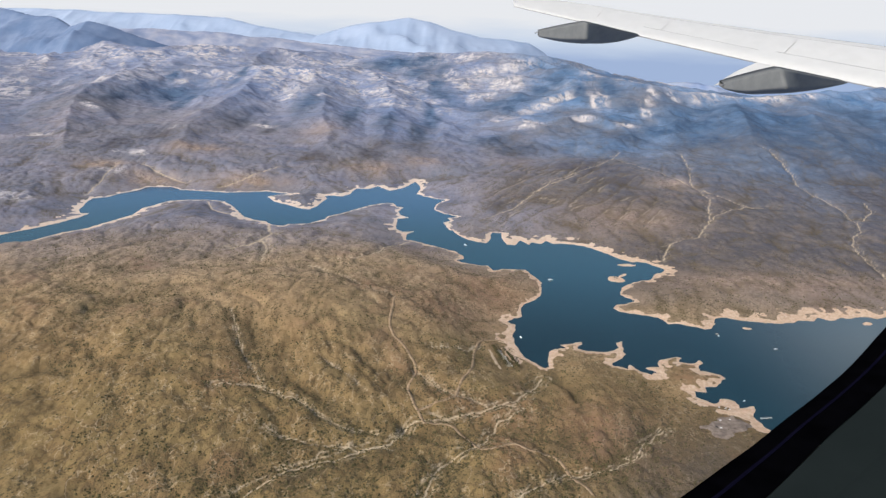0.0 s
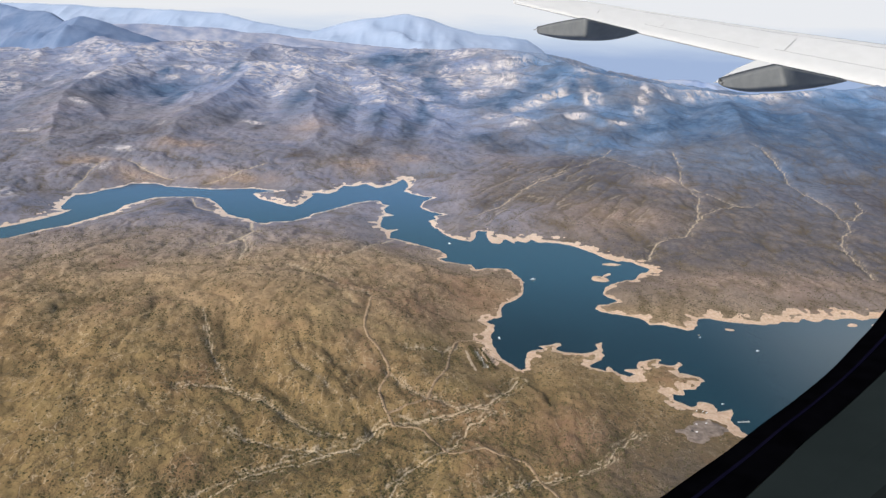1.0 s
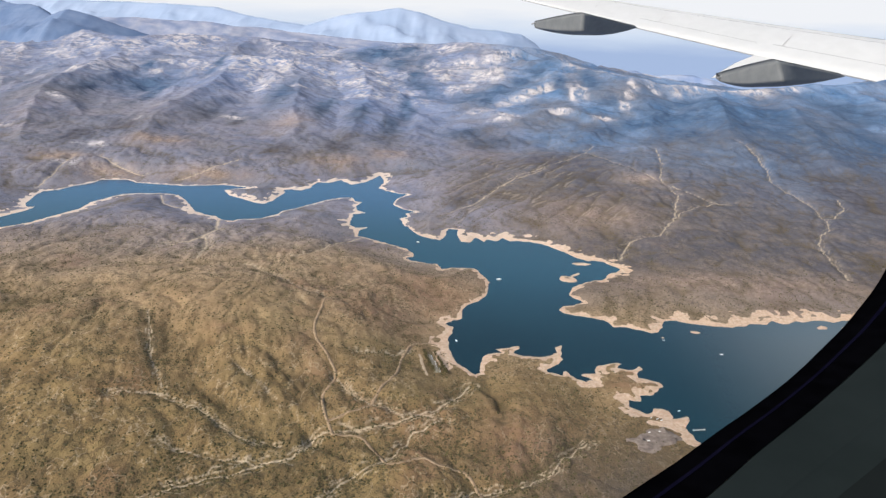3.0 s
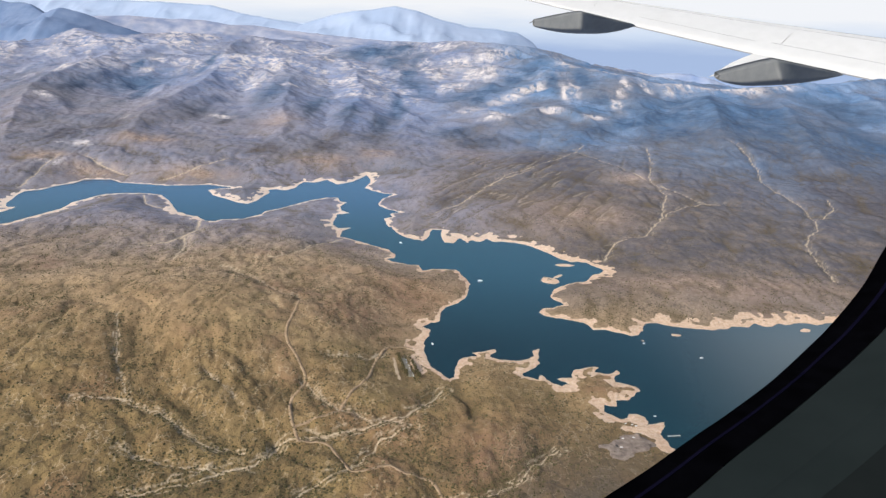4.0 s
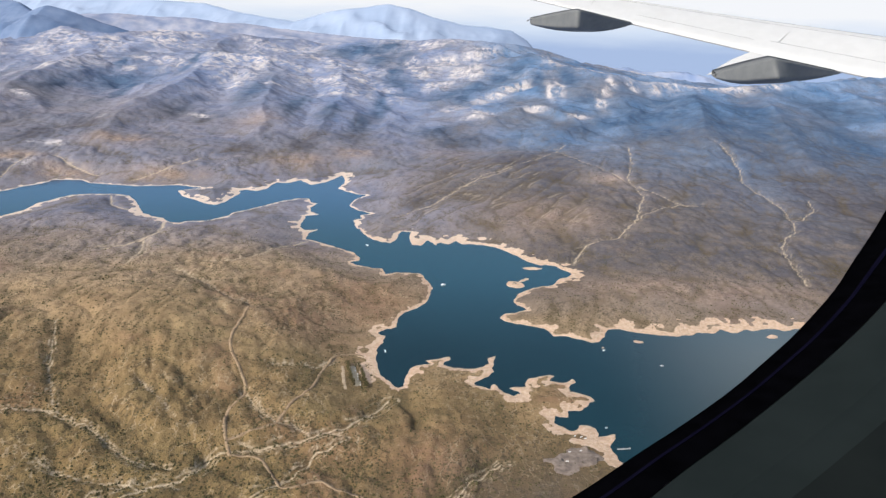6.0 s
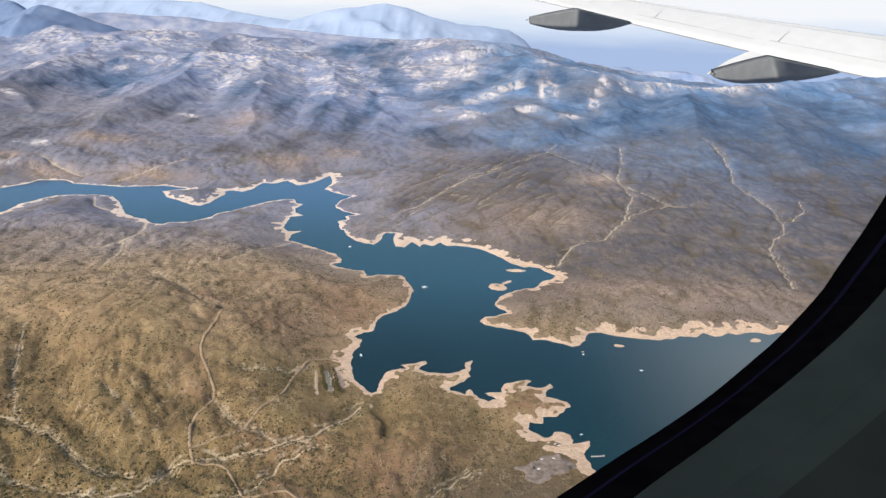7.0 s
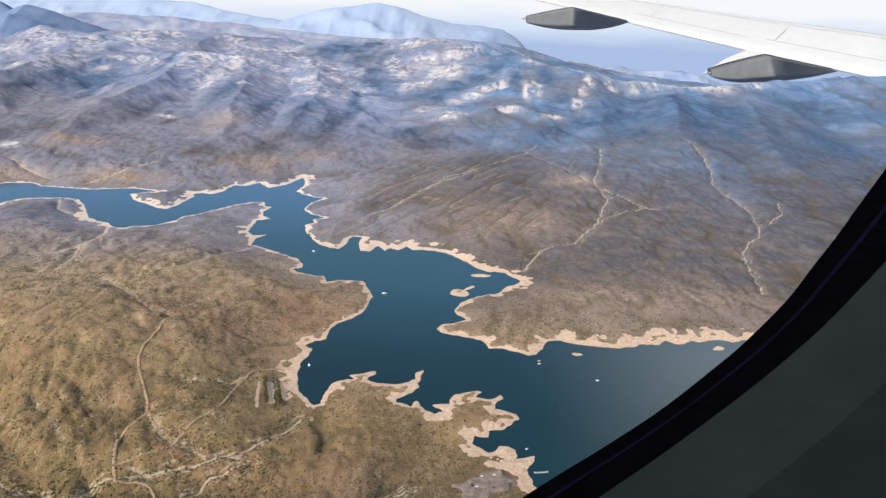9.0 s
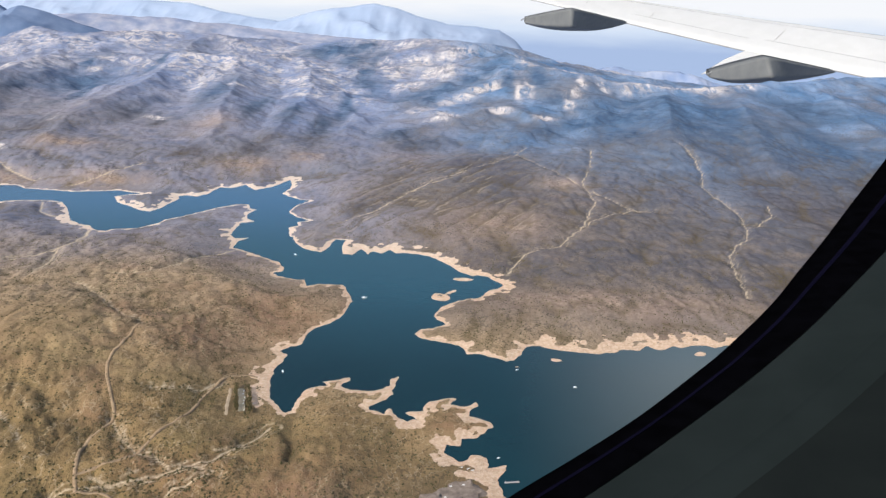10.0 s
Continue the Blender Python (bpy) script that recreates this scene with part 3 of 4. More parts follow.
WASH_B = [(-4.3, 164.3), (-3.1, 172.9), (1, 182.6), (5.9, 187.3), (11.1, 191.6), (18.4, 205.2), (23.1, 209.7), (28, 212.5)]
WASH_C = [(21.2, 166.6), (29.1, 174.7), (36.5, 181.5), (41.5, 180.7), (50, 184.2), (56.4, 188.9), (60.4, 191.8), (62.9, 196.7), (68.2, 203.1), (74.6, 208)]
WASH_D = [(-72.5, 208.8), (-61.4, 212.3), (-47.4, 208.4), (-39.9, 203.5), (-29.3, 196.4), (-18.7, 196.8)]
WASH_E = [(-80.6, 260.1), (-75.6, 246.9), (-68.9, 231.2), (-59, 214.3)]
PATH_A = [(-112.6, 361.7), (-102.9, 366.2), (-98.8, 379.9), (-96.5, 392.1), (-103, 412), (-106.5, 429.4)]
PATH_B = [(-88.7, 335.5), (-89, 340.1), (-90.8, 358.4), (-98.1, 377.2)]
NE_WASH = [(119.4, 380), (126, 397.4), (133.3, 408), (140.4, 410.5), (150, 415), (156.9, 429.3), (166.5, 446.9), (175.1, 474), (182.5, 495.5)]
NE_WASH_SIDE = [(164.1, 442.9), (173.3, 457.2), (186.9, 473.3), (203.5, 484.8), (221, 485)]
E_WASH = [(226, 352), (232.1, 383.4), (237.5, 409.8), (247.1, 427.2), (257.2, 437.9), (263.9, 455.2), (272.2, 486), (270, 506), (267.5, 522.8), (266, 545), (276.8, 580), (279.4, 611.7), (276, 640)]
E_WASH_UP = [(266.6, 459.3), (282.5, 478.7), (292.4, 490.4), (298.3, 510.9)]
N_WASH = [(29.7, 454.1), (43.2, 466.3), (52.5, 486.1), (62.9, 511.5), (77.7, 534.3), (98.6, 560.4)]
N_WASH_UP = [(70.9, 529.4), (97.2, 565.5), (125.2, 597.3), (152, 644.5)]
E_TRACK = [(143, 632.7), (158.9, 569), (173.1, 537.3), (188.9, 505.5), (205.3, 483.6), (226.7, 482.1)]
NORTH_ARROYO = [(182.5, 495.5), (181.5, 520), (180.6, 534.9), (191.6, 571.1), (203.8, 635.6)]
TERRACE_A = [(-233.9, 554.9), (-214, 541.3), (-191.2, 529.2)]
TERRACE_B = [(-165.3, 519.2), (-150.3, 532.7), (-132.2, 564.7)]
BROOK = [(-246.3, 486.8), (-246, 508.7), (-251.4, 549.7)]
TRACK_N = [(-19.9, 288), (-27.1, 290.5), (-38.3, 301.3), (-55.2, 321.4), (-63.7, 325.3)]
WEST_LOOP = [(-160.1, 480), (-150.5, 459.3), (-140.7, 452.3), (-132, 447)]
PATH_C = [(-20.3, 402.2), (-30.6, 386.7), (-33.2, 361.8), (-35.4, 356.7), (-39.8, 347.6), (-44.2, 342.4), (-56, 340)]
WASH_F = [(-51.5, 191.2), (-41.2, 187.8), (-31.8, 187.2), (-21.7, 187.3)]
WASH_G = [(-4.4, 250.7), (3.1, 254.1), (10.2, 257.2), (15.8, 264.6)]
WASH_H = [(-41.7, 231.7), (-31.7, 223.1), (-24.1, 215.9)]
# Patches of bare rock, and of dark brush and painted shade, on the mountains: x, y and half widths.
PALE_ROCK_PEAK = [(22, 1107, 14, 14), (47, 1017, 16, 24), (20, 984, 14, 26), (2, 1023, 8, 25), (81, 1035, 13, 13), (102, 1058, 13, 12), (82, 961, 10, 37), (38, 906, 14, 18), (65, 953, 10, 29), (168, 985, 8, 12), (178, 943, 10, 14), (192, 914, 12, 12), (135, 849, 9, 8), (120, 840, 9, 7), (102, 821, 10, 9), (82, 803, 9, 7), (159, 819, 3, 20), (170, 826, 3, 20)]
PALE_ROCK_FLANK = [(204, 772, 3, 16), (215, 798, 3, 10), (248, 878, 8, 25), (248, 824, 4, 12), (270, 866, 8, 25), (270, 817, 4, 10), (289, 856, 9, 25), (82, 738, 11, 5), (137, 752, 8, 5), (178, 728, 9, 5), (60, 779, 11, 10), (316, 848, 10, 12), (335, 844, 9, 10), (360, 834, 14, 12), (403, 839, 9, 5), (217, 891, 13, 12), (225, 825, 3, 14)]
PALE_ROCK_WEST = [(-222, 969, 26, 13), (-179, 934, 16, 20), (-230, 919, 12, 13), (-197, 1191, 24, 13), (-131, 1025, 17, 10), (-90, 995, 14, 28), (-68, 994, 12, 33), (-86, 909, 14, 13), (-52, 915, 11, 14), (-29, 886, 10, 25), (-388, 1195, 22, 30), (-352, 1217, 15, 9), (-441, 1123, 17, 8), (-298, 965, 18, 7), (-326, 965, 12, 7), (-332, 930, 10, 8), (-180, 839, 8, 9), (-276, 942, 13, 8), (-61, 829, 11, 6), (-14, 881, 9, 8), (-132, 960, 13, 9), (-138, 840, 9, 6), (-2, 837, 9, 14)]
PALE_ROCK_LOW = [(-486, 1104, 20, 12), (-408, 873, 9, 20), (-354, 735, 8, 5), (-250, 668, 3, 8), (-174, 709, 8, 4), (-264, 584, 3, 4), (-248, 581, 7, 4), (-248, 533, 7, 4)]
PALE_ROCK = PALE_ROCK_PEAK + PALE_ROCK_FLANK + PALE_ROCK_WEST + PALE_ROCK_LOW
DARK_PATCHES_PEAK = [(160, 985, 14, 20), (134, 928, 11, 22), (112, 903, 12, 17), (87, 867, 13, 21), (67, 822, 12, 25), (151, 862, 6, 28), (183, 852, 8, 36), (194, 786, 8, 14), (236, 727, 24, 26), (269, 734, 24, 24), (296, 743, 16, 49), (237, 670, 28, 24), (204, 713, 20, 17), (172, 692, 16, 15), (341, 737, 22, 31), (298, 690, 18, 26)]
DARK_PATCHES_EAST = [(312, 541, 19, 39), (318, 495, 20, 53), (401, 651, 26, 60), (345, 646, 24, 43), (431, 766, 30, 40), (302, 619, 20, 24), (34, 472, 8, 12), (63, 662, 20, 18), (105, 587, 18, 16), (129, 535, 12, 10), (38, 695, 16, 18)]
DARK_PATCHES_WEST = [(-87, 1143, 39, 23), (-37, 1142, 22, 17), (-7, 1048, 10, 36), (-15, 963, 10, 49), (-17, 801, 9, 49), (-28, 704, 8, 47), (-61, 735, 8, 32), (-290, 816, 9, 55), (-347, 939, 7, 22), (-263, 969, 6, 50), (-363, 817, 9, 38), (-168, 693, 6, 14), (-275, 610, 10, 22), (-256, 647, 13, 22), (-99, 764, 7, 45), (-203, 720, 12, 24), (-108, 596, 12, 15), (-64, 628, 11, 27)]
DARK_PATCHES = DARK_PATCHES_PEAK + DARK_PATCHES_EAST + DARK_PATCHES_WEST
# Brush beside WASH_C; the other lines paint shade in the ravine and on banks.
DARK_LINES = [([(41, 244), (42.5, 238), (46, 230), (47, 222), (46, 214)], 2.2), ([(49, 186.5), (55.4, 191.4), (59.4, 194.3), (61.9, 199.2), (67.2, 205.6)], 1.6), ([(-79, 260), (-74, 247), (-67.3, 231), (-57.5, 215)], 1.1), ([(-45, 165.5), (-32, 174.5), (-20, 184), (-11, 189)], 1.8)]
RAVINE = [(41, 246), (42.5, 238), (46, 230), (47, 222)]
SAND_LINES = [(WASH_A, 0.75), (WASH_B, 0.6), (WASH_C, 0.48), (WASH_D, 0.42), (WASH_E, 0.28), (CROSS_TRACK, 0.5), (PATH_A, 0.85), (PATH_B, 0.65), (NE_WASH, 0.46), (NE_WASH_SIDE, 0.32),
              (E_WASH, 0.38), (E_WASH_UP, 0.32), (N_WASH, 0.45), (N_WASH_UP, 0.3), (E_TRACK, 0.22), (NORTH_ARROYO, 0.34), (TERRACE_A, 0.55), (TERRACE_B, 0.5), (BROOK, 0.45), (PATH_C, 0.5), (TRACK_N, 0.42), (WEST_LOOP, 0.5), (WASH_F, 0.4), (WASH_G, 0.4), (WASH_H, 0.25)]



def wash_at(x, y):
    """How far a place lies in a sandy wash, and how deep the wash is cut there."""
    wash, cut = np.zeros(x.shape), np.zeros(x.shape)
    wander = 1.6 * fractal(x, y, 6, 2, 101)
    for line, width in SAND_LINES:
        p = np.array(line)
        lo, hi = p.min(0) - 12, p.max(0) + 12
        near = (x > lo[0]) & (x < hi[0]) & (y > lo[1]) & (y < hi[1])
        dist, _ = to_lines(x[near] + wander[near], y[near] - wander[near], p)
        distant = smooth(310, 420, y[near])
        width = width * (1 + distant)
        braid = np.abs(dist - width * (2.2 + 5.0 * fractal(x[near], y[near], 9, 2, 113)))
        other = np.abs(dist - width * (3.4 + 6.0 * fractal(x[near], y[near], 7, 2, 117)))
        gaps = smooth(-0.25, 0.15, fractal(x[near], y[near], 5, 2, 119))
        thread = np.maximum(np.exp(-((dist / (0.45 * width)) ** 2)), 0.85 * (1 - 0.6 * distant) * gaps * np.exp(-((braid / (0.32 * width)) ** 2)))
        thread = np.maximum(thread, 0.7 * (1 - 0.8 * distant) * gaps * np.exp(-((other / (0.28 * width)) ** 2)))
        wash[near] = np.maximum(wash[near], thread)
        cut[near] = np.maximum(cut[near], np.exp(-((dist / (1.2 + 2.2 * width)) ** 2)) * np.minimum(1.0, 1.3 * width))
    return wash, cut


def surface(x, y):
    z, d, upland, gully, big, streak = land(x, y)
    wash, cut = wash_at(x, y)
    ravine = np.zeros(x.shape)
    near = (x > 30) & (x < 60) & (y > 212) & (y < 256)
    ravine[near] = np.exp(-((to_lines(x[near] + 1.2 * fractal(x[near], y[near], 6, 2, 401), y[near], np.array(RAVINE))[0] / 1.9) ** 2))
    z = z - 1.5 * cut * smooth(5, 14, d) - 1.6 * ravine * smooth(3, 9, d)
    z = np.where((ravine > 0.02) & (d > 1.5), np.maximum(z, np.minimum(0.5, 0.2 * d)), z)
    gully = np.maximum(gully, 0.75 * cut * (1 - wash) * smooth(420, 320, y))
    return z, d, upland, gully, big, streak, wash


def height(x, y):
    return float(surface(np.array([float(x)]), np.array([float(y)]))[0][0])


def along_line(x, y, line):
    """Distance from a line and how far along it the nearest point lies."""
    best, where, gone = np.full(x.shape, 1e9), np.zeros(x.shape), 0.0
    for (ax, ay), (bx, by) in zip(line, line[1:]):
        dx, dy = bx - ax, by - ay
        length = math.hypot(dx, dy)
        k = (((x - ax) * dx + (y - ay) * dy) / length ** 2).clip(0, 1)
        r = np.hypot(x - ax - k * dx, y - ay - k * dy)
        where = np.where(r < best, gone + k * length, where)
        best, gone = np.minimum(best, r), gone + length
    return best, where


# ---- ground: one sheet to the edge of sight, finer where it is near ----
def build_ground():
    rows, cols = 960, 900
    s = np.linspace(0, 1, rows - 11)
    ahead = 128 + 1272 * (0.30 * s + 0.70 * s ** 2.3)
    ahead = np.r_[-1500, -600, -100, 70, ahead, 1500, 1620, 1780, 2000, 2500, 3200, 4800]
    u = np.linspace(-1, 1, cols)
    half = 0.64 * ahead.clip(70, None) + 60
    spread = np.where(np.abs(u) > 0.975, 1 + (np.abs(u) - 0.975) / 0.025 * 2.2, 1.0)
    spread = np.sign(u) * np.minimum(np.abs(u), 0.975) / 0.975 * spread
    x = 47 + half[:, None] * spread[None] + np.where(np.abs(spread) > 1, np.sign(spread) * 500 * (np.abs(spread) - 1), 0)[None]
    y = np.repeat(ahead[:, None], cols, 1)
    x, y = x.ravel(), y.ravel()
    z, d, upland, gully, big, streak, wash = surface(x, y)
    away = smooth(1350, 1900, y)
    z = z * (1 - away) - 12 * away
    # the ground drops behind the last crest, dug out so the wing clears it in view
    z = z - 368 * np.maximum(smooth(270, 560, x) * smooth(1200, 1600, y), smooth(2250, 2700, y))
    # kinds of ground, and masks that put haze, shade and dimming into its colour
    width = (1.7 + 5.0 * fractal(x, y, 8, 3, 131, 0.65)) * (1 - 0.5 * smooth(400, 500, y))
    for cx, cy, r, more in ((165, 306, 50, 6.0), (-190, 462, 40, 3.0), (-120, 442, 24, 4.0), (-30, 438, 22, 3.0), (-238, 440, 40, 3.0), (70, 410, 32, 5.0), (40, 405, 14, 4.0), (100, 385, 16, 3.5), (28, 275, 20, 2.6), (31, 260, 12, 2.5), (92, 240, 20, 1.6), (101, 223, 10, 4.5), (112, 370, 14, 3.0), (-60, 525, 40, 3.5), (-100, 490, 24, 4.0), (-20, 556, 14, 5)):
        width = width + more * np.exp(-((x - cx) ** 2 + (y - cy) ** 2) / r ** 2)
    width = width * (0.4 + 1.15 * smooth(-0.22, 0.22, fractal(x, y, 6, 2, 137)))
    width = width.clip(0.7, None)
    ring = smooth(0.8, -0.3, (d - width) / 1.0)
    ring = np.where(d > 60, 0, ring)
    pale = smooth(0.02, 0.22, big + 0.1 * fractal(x, y, 60, 3, 141)) * upland * smooth(760, 900, y)
    wash = np.maximum(wash, 0.3 * streak)
    pale = np.maximum(pale * (0.7 - 0.5 * smooth(40, 110, x)), 0.42 * smooth(0.0, 0.3, fractal(x, y, 34, 4, 147, 0.6)) * smooth(790, 900, y) * smooth(60, -20, x))
    for cx, cy, rx, ry, v in ((85.6, 752, 11, 6, 1.6), (-222, 973, 42, 24, 1.3), (-178, 970, 40, 24, 1.1), (-366, 1160, 45, 24, 1.3), (-350, 628, 10, 8, 1.5), (-274, 453, 14, 9, 0.9), (340, 1216, 70, 50, 0.9), (-100, 900, 60, 25, 0.8), (-60, 830, 40, 14, 0.8)):
        pale = np.maximum(pale, v * np.exp(-(((x - cx) / rx) ** 2) - ((y - cy) / ry) ** 2))
    olive = np.maximum(smooth(-0.15, 0.28, fractal(x, y, 55, 3, 151)) * smooth(330, 210, y), 0.85 * smooth(245, 180, y + 20 * fractal(x, y, 40, 2, 153))) * (1 - upland)
    red = 0.7 * smooth(0.08, 0.34, fractal(x, y, 40, 3, 163))
    for cx, cy, r in ((22, 318, 26), (0, 288, 18), (-208, 593, 26), (50, 200, 18)):
        red = np.maximum(red, 0.9 * np.exp(-((x - cx) ** 2 + (y - cy) ** 2) / r ** 2))
    # blue of the aerial haze, growing northwards
    blue_haze = np.maximum(smooth(500, 800, y + 0.25 * x.clip(-50, None) + 0.75 * (x + 50).clip(None, 0) + 50 * fractal(x, y, 90, 2, 181)), 0.5 * smooth(150, 330, x + 40 * fractal(x, y, 60, 3, 183)) * smooth(390, 560, y + 40 * fractal(x, y, 50, 2, 185)))
    blue_haze = blue_haze.clip(0, 1)
    # dark brush, with valley shade and the window's dimming painted in
    brush_shade = np.zeros(len(x))
    wx, wy = x + 9 * fractal(x, y, 22, 3, 241, 0.6), y + 9 * fractal(x, y, 22, 3, 243, 0.6)
    for cx, cy, rx, ry in ((-75, 1125, 70, 38), (-45, 1050, 26, 50), (430, 600, 110, 70), (400, 500, 110, 90), (340, 490, 60, 60), (320, 680, 90, 90), (400, 560, 110, 60), (270, 780, 40, 30), (-10, 900, 30, 60), (60, 850, 40, 40), (360, 620, 110, 40), (-330, 880, 40, 60), (-150, 800, 16, 60)):
        brush_shade = np.maximum(brush_shade, np.exp(-(((x - cx) / rx) ** 2) - ((y - cy) / ry) ** 2))
    for cx, cy, rx, ry in DARK_PATCHES:
        brush_shade = np.maximum(brush_shade, 1.3 * np.exp(-((wx - cx) / (1.1 * rx)) ** 2 - ((wy - cy) / (1.2 * ry)) ** 2))
    for line, wide in DARK_LINES:
        p = np.array(line)
        lo, hi = p.min(0) - 14, p.max(0) + 14
        near = (x > lo[0]) & (x < hi[0]) & (y > lo[1]) & (y < hi[1])
        far = to_lines(x[near] + 2.4 * fractal(x[near], y[near], 6, 3, 443), y[near] + 2.4 * fractal(x[near], y[near], 6, 3, 447), p)[0]
        brush_shade[near] = np.maximum(brush_shade[near], 0.8 * np.exp(-((far / wide) ** 2)) * (0.35 + 0.65 * smooth(-0.12, 0.12, fractal(x[near], y[near], 2.2, 2, 451))))
    rocky = np.zeros(len(x))
    for cx, cy, rx, ry in PALE_ROCK:
        rocky = np.maximum(rocky, 1.5 * np.exp(-((wx - cx) / (1.25 * rx)) ** 2 - ((wy - cy) / (1.25 * ry)) ** 2))
    pale = np.maximum(pale * (1 - 0.85 * brush_shade.clip(0, 1)), rocky * (1 - 0.5 * brush_shade.clip(0, 1)))
    brush_shade = (brush_shade * (1 - 0.9 * rocky.clip(0, 1))).clip(0, 1)
    # dimming by the window, painted on the eastern and near right ground
    window_dim = np.maximum(1.0 * smooth(20, 120, x + 35 * fractal(x, y, 50, 3, 271)) * smooth(305, 350, y), 0.8 * smooth(15, 80, x + 24 * fractal(x, y, 30, 3, 273)) * smooth(240, 180, y))
    window_dim = np.maximum(window_dim, 0.75 * smooth(0, 60, x + 25 * fractal(x, y, 40, 3, 275)) * smooth(425, 490, y))
    ochre = np.zeros(len(x))
    for cx, cy, rx, ry in ((-215, 527, 26, 16), (-205, 600, 24, 14), (-145, 528, 30, 14), (-115, 690, 22, 34), (-260, 545, 22, 12), (-60, 575, 24, 20), (118, 448, 34, 30), (165, 530, 18, 12), (160, 345, 60, 16), (60, 620, 26, 22), (-20, 600, 18, 18)):
        ochre = np.maximum(ochre, 1.1 * np.exp(-(((wx - cx) / rx) ** 2) - ((wy - cy) / ry) ** 2))
    # mask of the middle-distance haze, rising with y
    hazed = smooth(205, 320, y + 25 * fractal(x, y, 45, 2, 261))
    # the ravine's shade is painted into the gully tone
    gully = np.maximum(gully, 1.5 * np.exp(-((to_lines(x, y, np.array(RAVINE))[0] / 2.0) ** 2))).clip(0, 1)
    # the violet-grey haze tone starts well before the uplands
    upland_haze = np.maximum(upland, 0.85 * smooth(310, 470, y + 0.35 * (x - 40).clip(0, None) + 0.15 * (-x).clip(0, None) + 40 * fractal(x, y, 70, 2, 171)))
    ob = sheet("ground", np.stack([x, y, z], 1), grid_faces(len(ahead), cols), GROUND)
    for name, three in (("shore_wash_pale", (ring, wash, pale.clip(0, 1))), ("olive_red_upland", (olive, red, upland_haze)), ("haze_gully_shade", (blue_haze, gully, brush_shade)), ("hazed", (hazed, window_dim, ochre.clip(0, 1)))):
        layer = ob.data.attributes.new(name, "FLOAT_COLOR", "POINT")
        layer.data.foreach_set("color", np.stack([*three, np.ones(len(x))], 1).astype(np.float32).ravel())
    return tagged(ob, "dry desert hills of tan and olive soil with a pale sandy shore", "ground", kind="structure")


build_ground()

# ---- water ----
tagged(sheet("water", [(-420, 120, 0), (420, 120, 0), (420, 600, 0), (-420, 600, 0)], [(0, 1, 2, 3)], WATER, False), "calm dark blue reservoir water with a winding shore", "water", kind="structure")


# ---- far ranges and the haze behind them ----
def build_range(name, mat, label, crest, base, depth, rough, seed):
    """A mountain range along x with its crest through the points x, y, z."""
    p = np.array(crest, float)
    xs = np.linspace(p[0, 0], p[-1, 0], 380)
    rows = np.linspace(-1, 1, 44)
    top, line = np.interp(xs, p[:, 0], p[:, 2]), np.interp(xs, p[:, 0], p[:, 1])
    x, r = np.meshgrid(xs, rows)
    y = line[None] + r * depth
    spurs = ridged(x, y, 150, 5, seed)
    fall = np.abs(r) ** (0.85 + 0.5 * spurs)
    z = top[None] + (base - top[None]) * fall + rough * (spurs - 0.4) * (0.25 + np.abs(r)) + 0.12 * rough * fractal(x, y, 30, 3, seed)
    ob = sheet(name, np.stack([x.ravel(), y.ravel(), z.ravel()], 1), grid_faces(44, len(xs)), mat)
    return tagged(ob, label, "mountains", kind="structure")


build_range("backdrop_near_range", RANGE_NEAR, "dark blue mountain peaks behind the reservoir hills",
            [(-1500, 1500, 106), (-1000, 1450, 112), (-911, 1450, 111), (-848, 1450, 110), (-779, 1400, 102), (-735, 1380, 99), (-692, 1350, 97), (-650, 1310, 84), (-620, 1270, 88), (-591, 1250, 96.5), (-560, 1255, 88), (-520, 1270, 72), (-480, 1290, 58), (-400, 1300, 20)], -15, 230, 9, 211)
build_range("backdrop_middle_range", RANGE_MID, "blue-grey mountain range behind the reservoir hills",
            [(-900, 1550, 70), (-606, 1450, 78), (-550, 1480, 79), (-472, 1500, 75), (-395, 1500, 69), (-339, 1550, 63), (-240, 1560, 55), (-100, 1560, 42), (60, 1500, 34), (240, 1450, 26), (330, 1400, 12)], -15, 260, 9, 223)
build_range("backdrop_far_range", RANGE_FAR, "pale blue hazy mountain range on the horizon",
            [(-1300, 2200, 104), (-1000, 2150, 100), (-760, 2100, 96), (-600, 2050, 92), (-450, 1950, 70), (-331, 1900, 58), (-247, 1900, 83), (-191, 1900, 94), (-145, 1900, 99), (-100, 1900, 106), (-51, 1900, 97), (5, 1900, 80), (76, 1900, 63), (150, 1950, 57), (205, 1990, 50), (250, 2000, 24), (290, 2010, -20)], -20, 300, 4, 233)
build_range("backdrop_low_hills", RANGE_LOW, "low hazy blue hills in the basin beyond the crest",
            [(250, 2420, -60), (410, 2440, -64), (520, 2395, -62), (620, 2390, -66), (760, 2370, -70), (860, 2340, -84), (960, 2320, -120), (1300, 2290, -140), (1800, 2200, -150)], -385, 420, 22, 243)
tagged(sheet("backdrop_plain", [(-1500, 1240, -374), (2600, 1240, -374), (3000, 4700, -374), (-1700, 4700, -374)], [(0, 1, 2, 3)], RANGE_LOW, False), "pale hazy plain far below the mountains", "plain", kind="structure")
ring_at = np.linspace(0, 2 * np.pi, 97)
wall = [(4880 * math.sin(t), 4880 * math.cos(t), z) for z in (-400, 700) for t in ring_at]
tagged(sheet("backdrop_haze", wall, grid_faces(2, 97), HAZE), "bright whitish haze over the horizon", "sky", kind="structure")


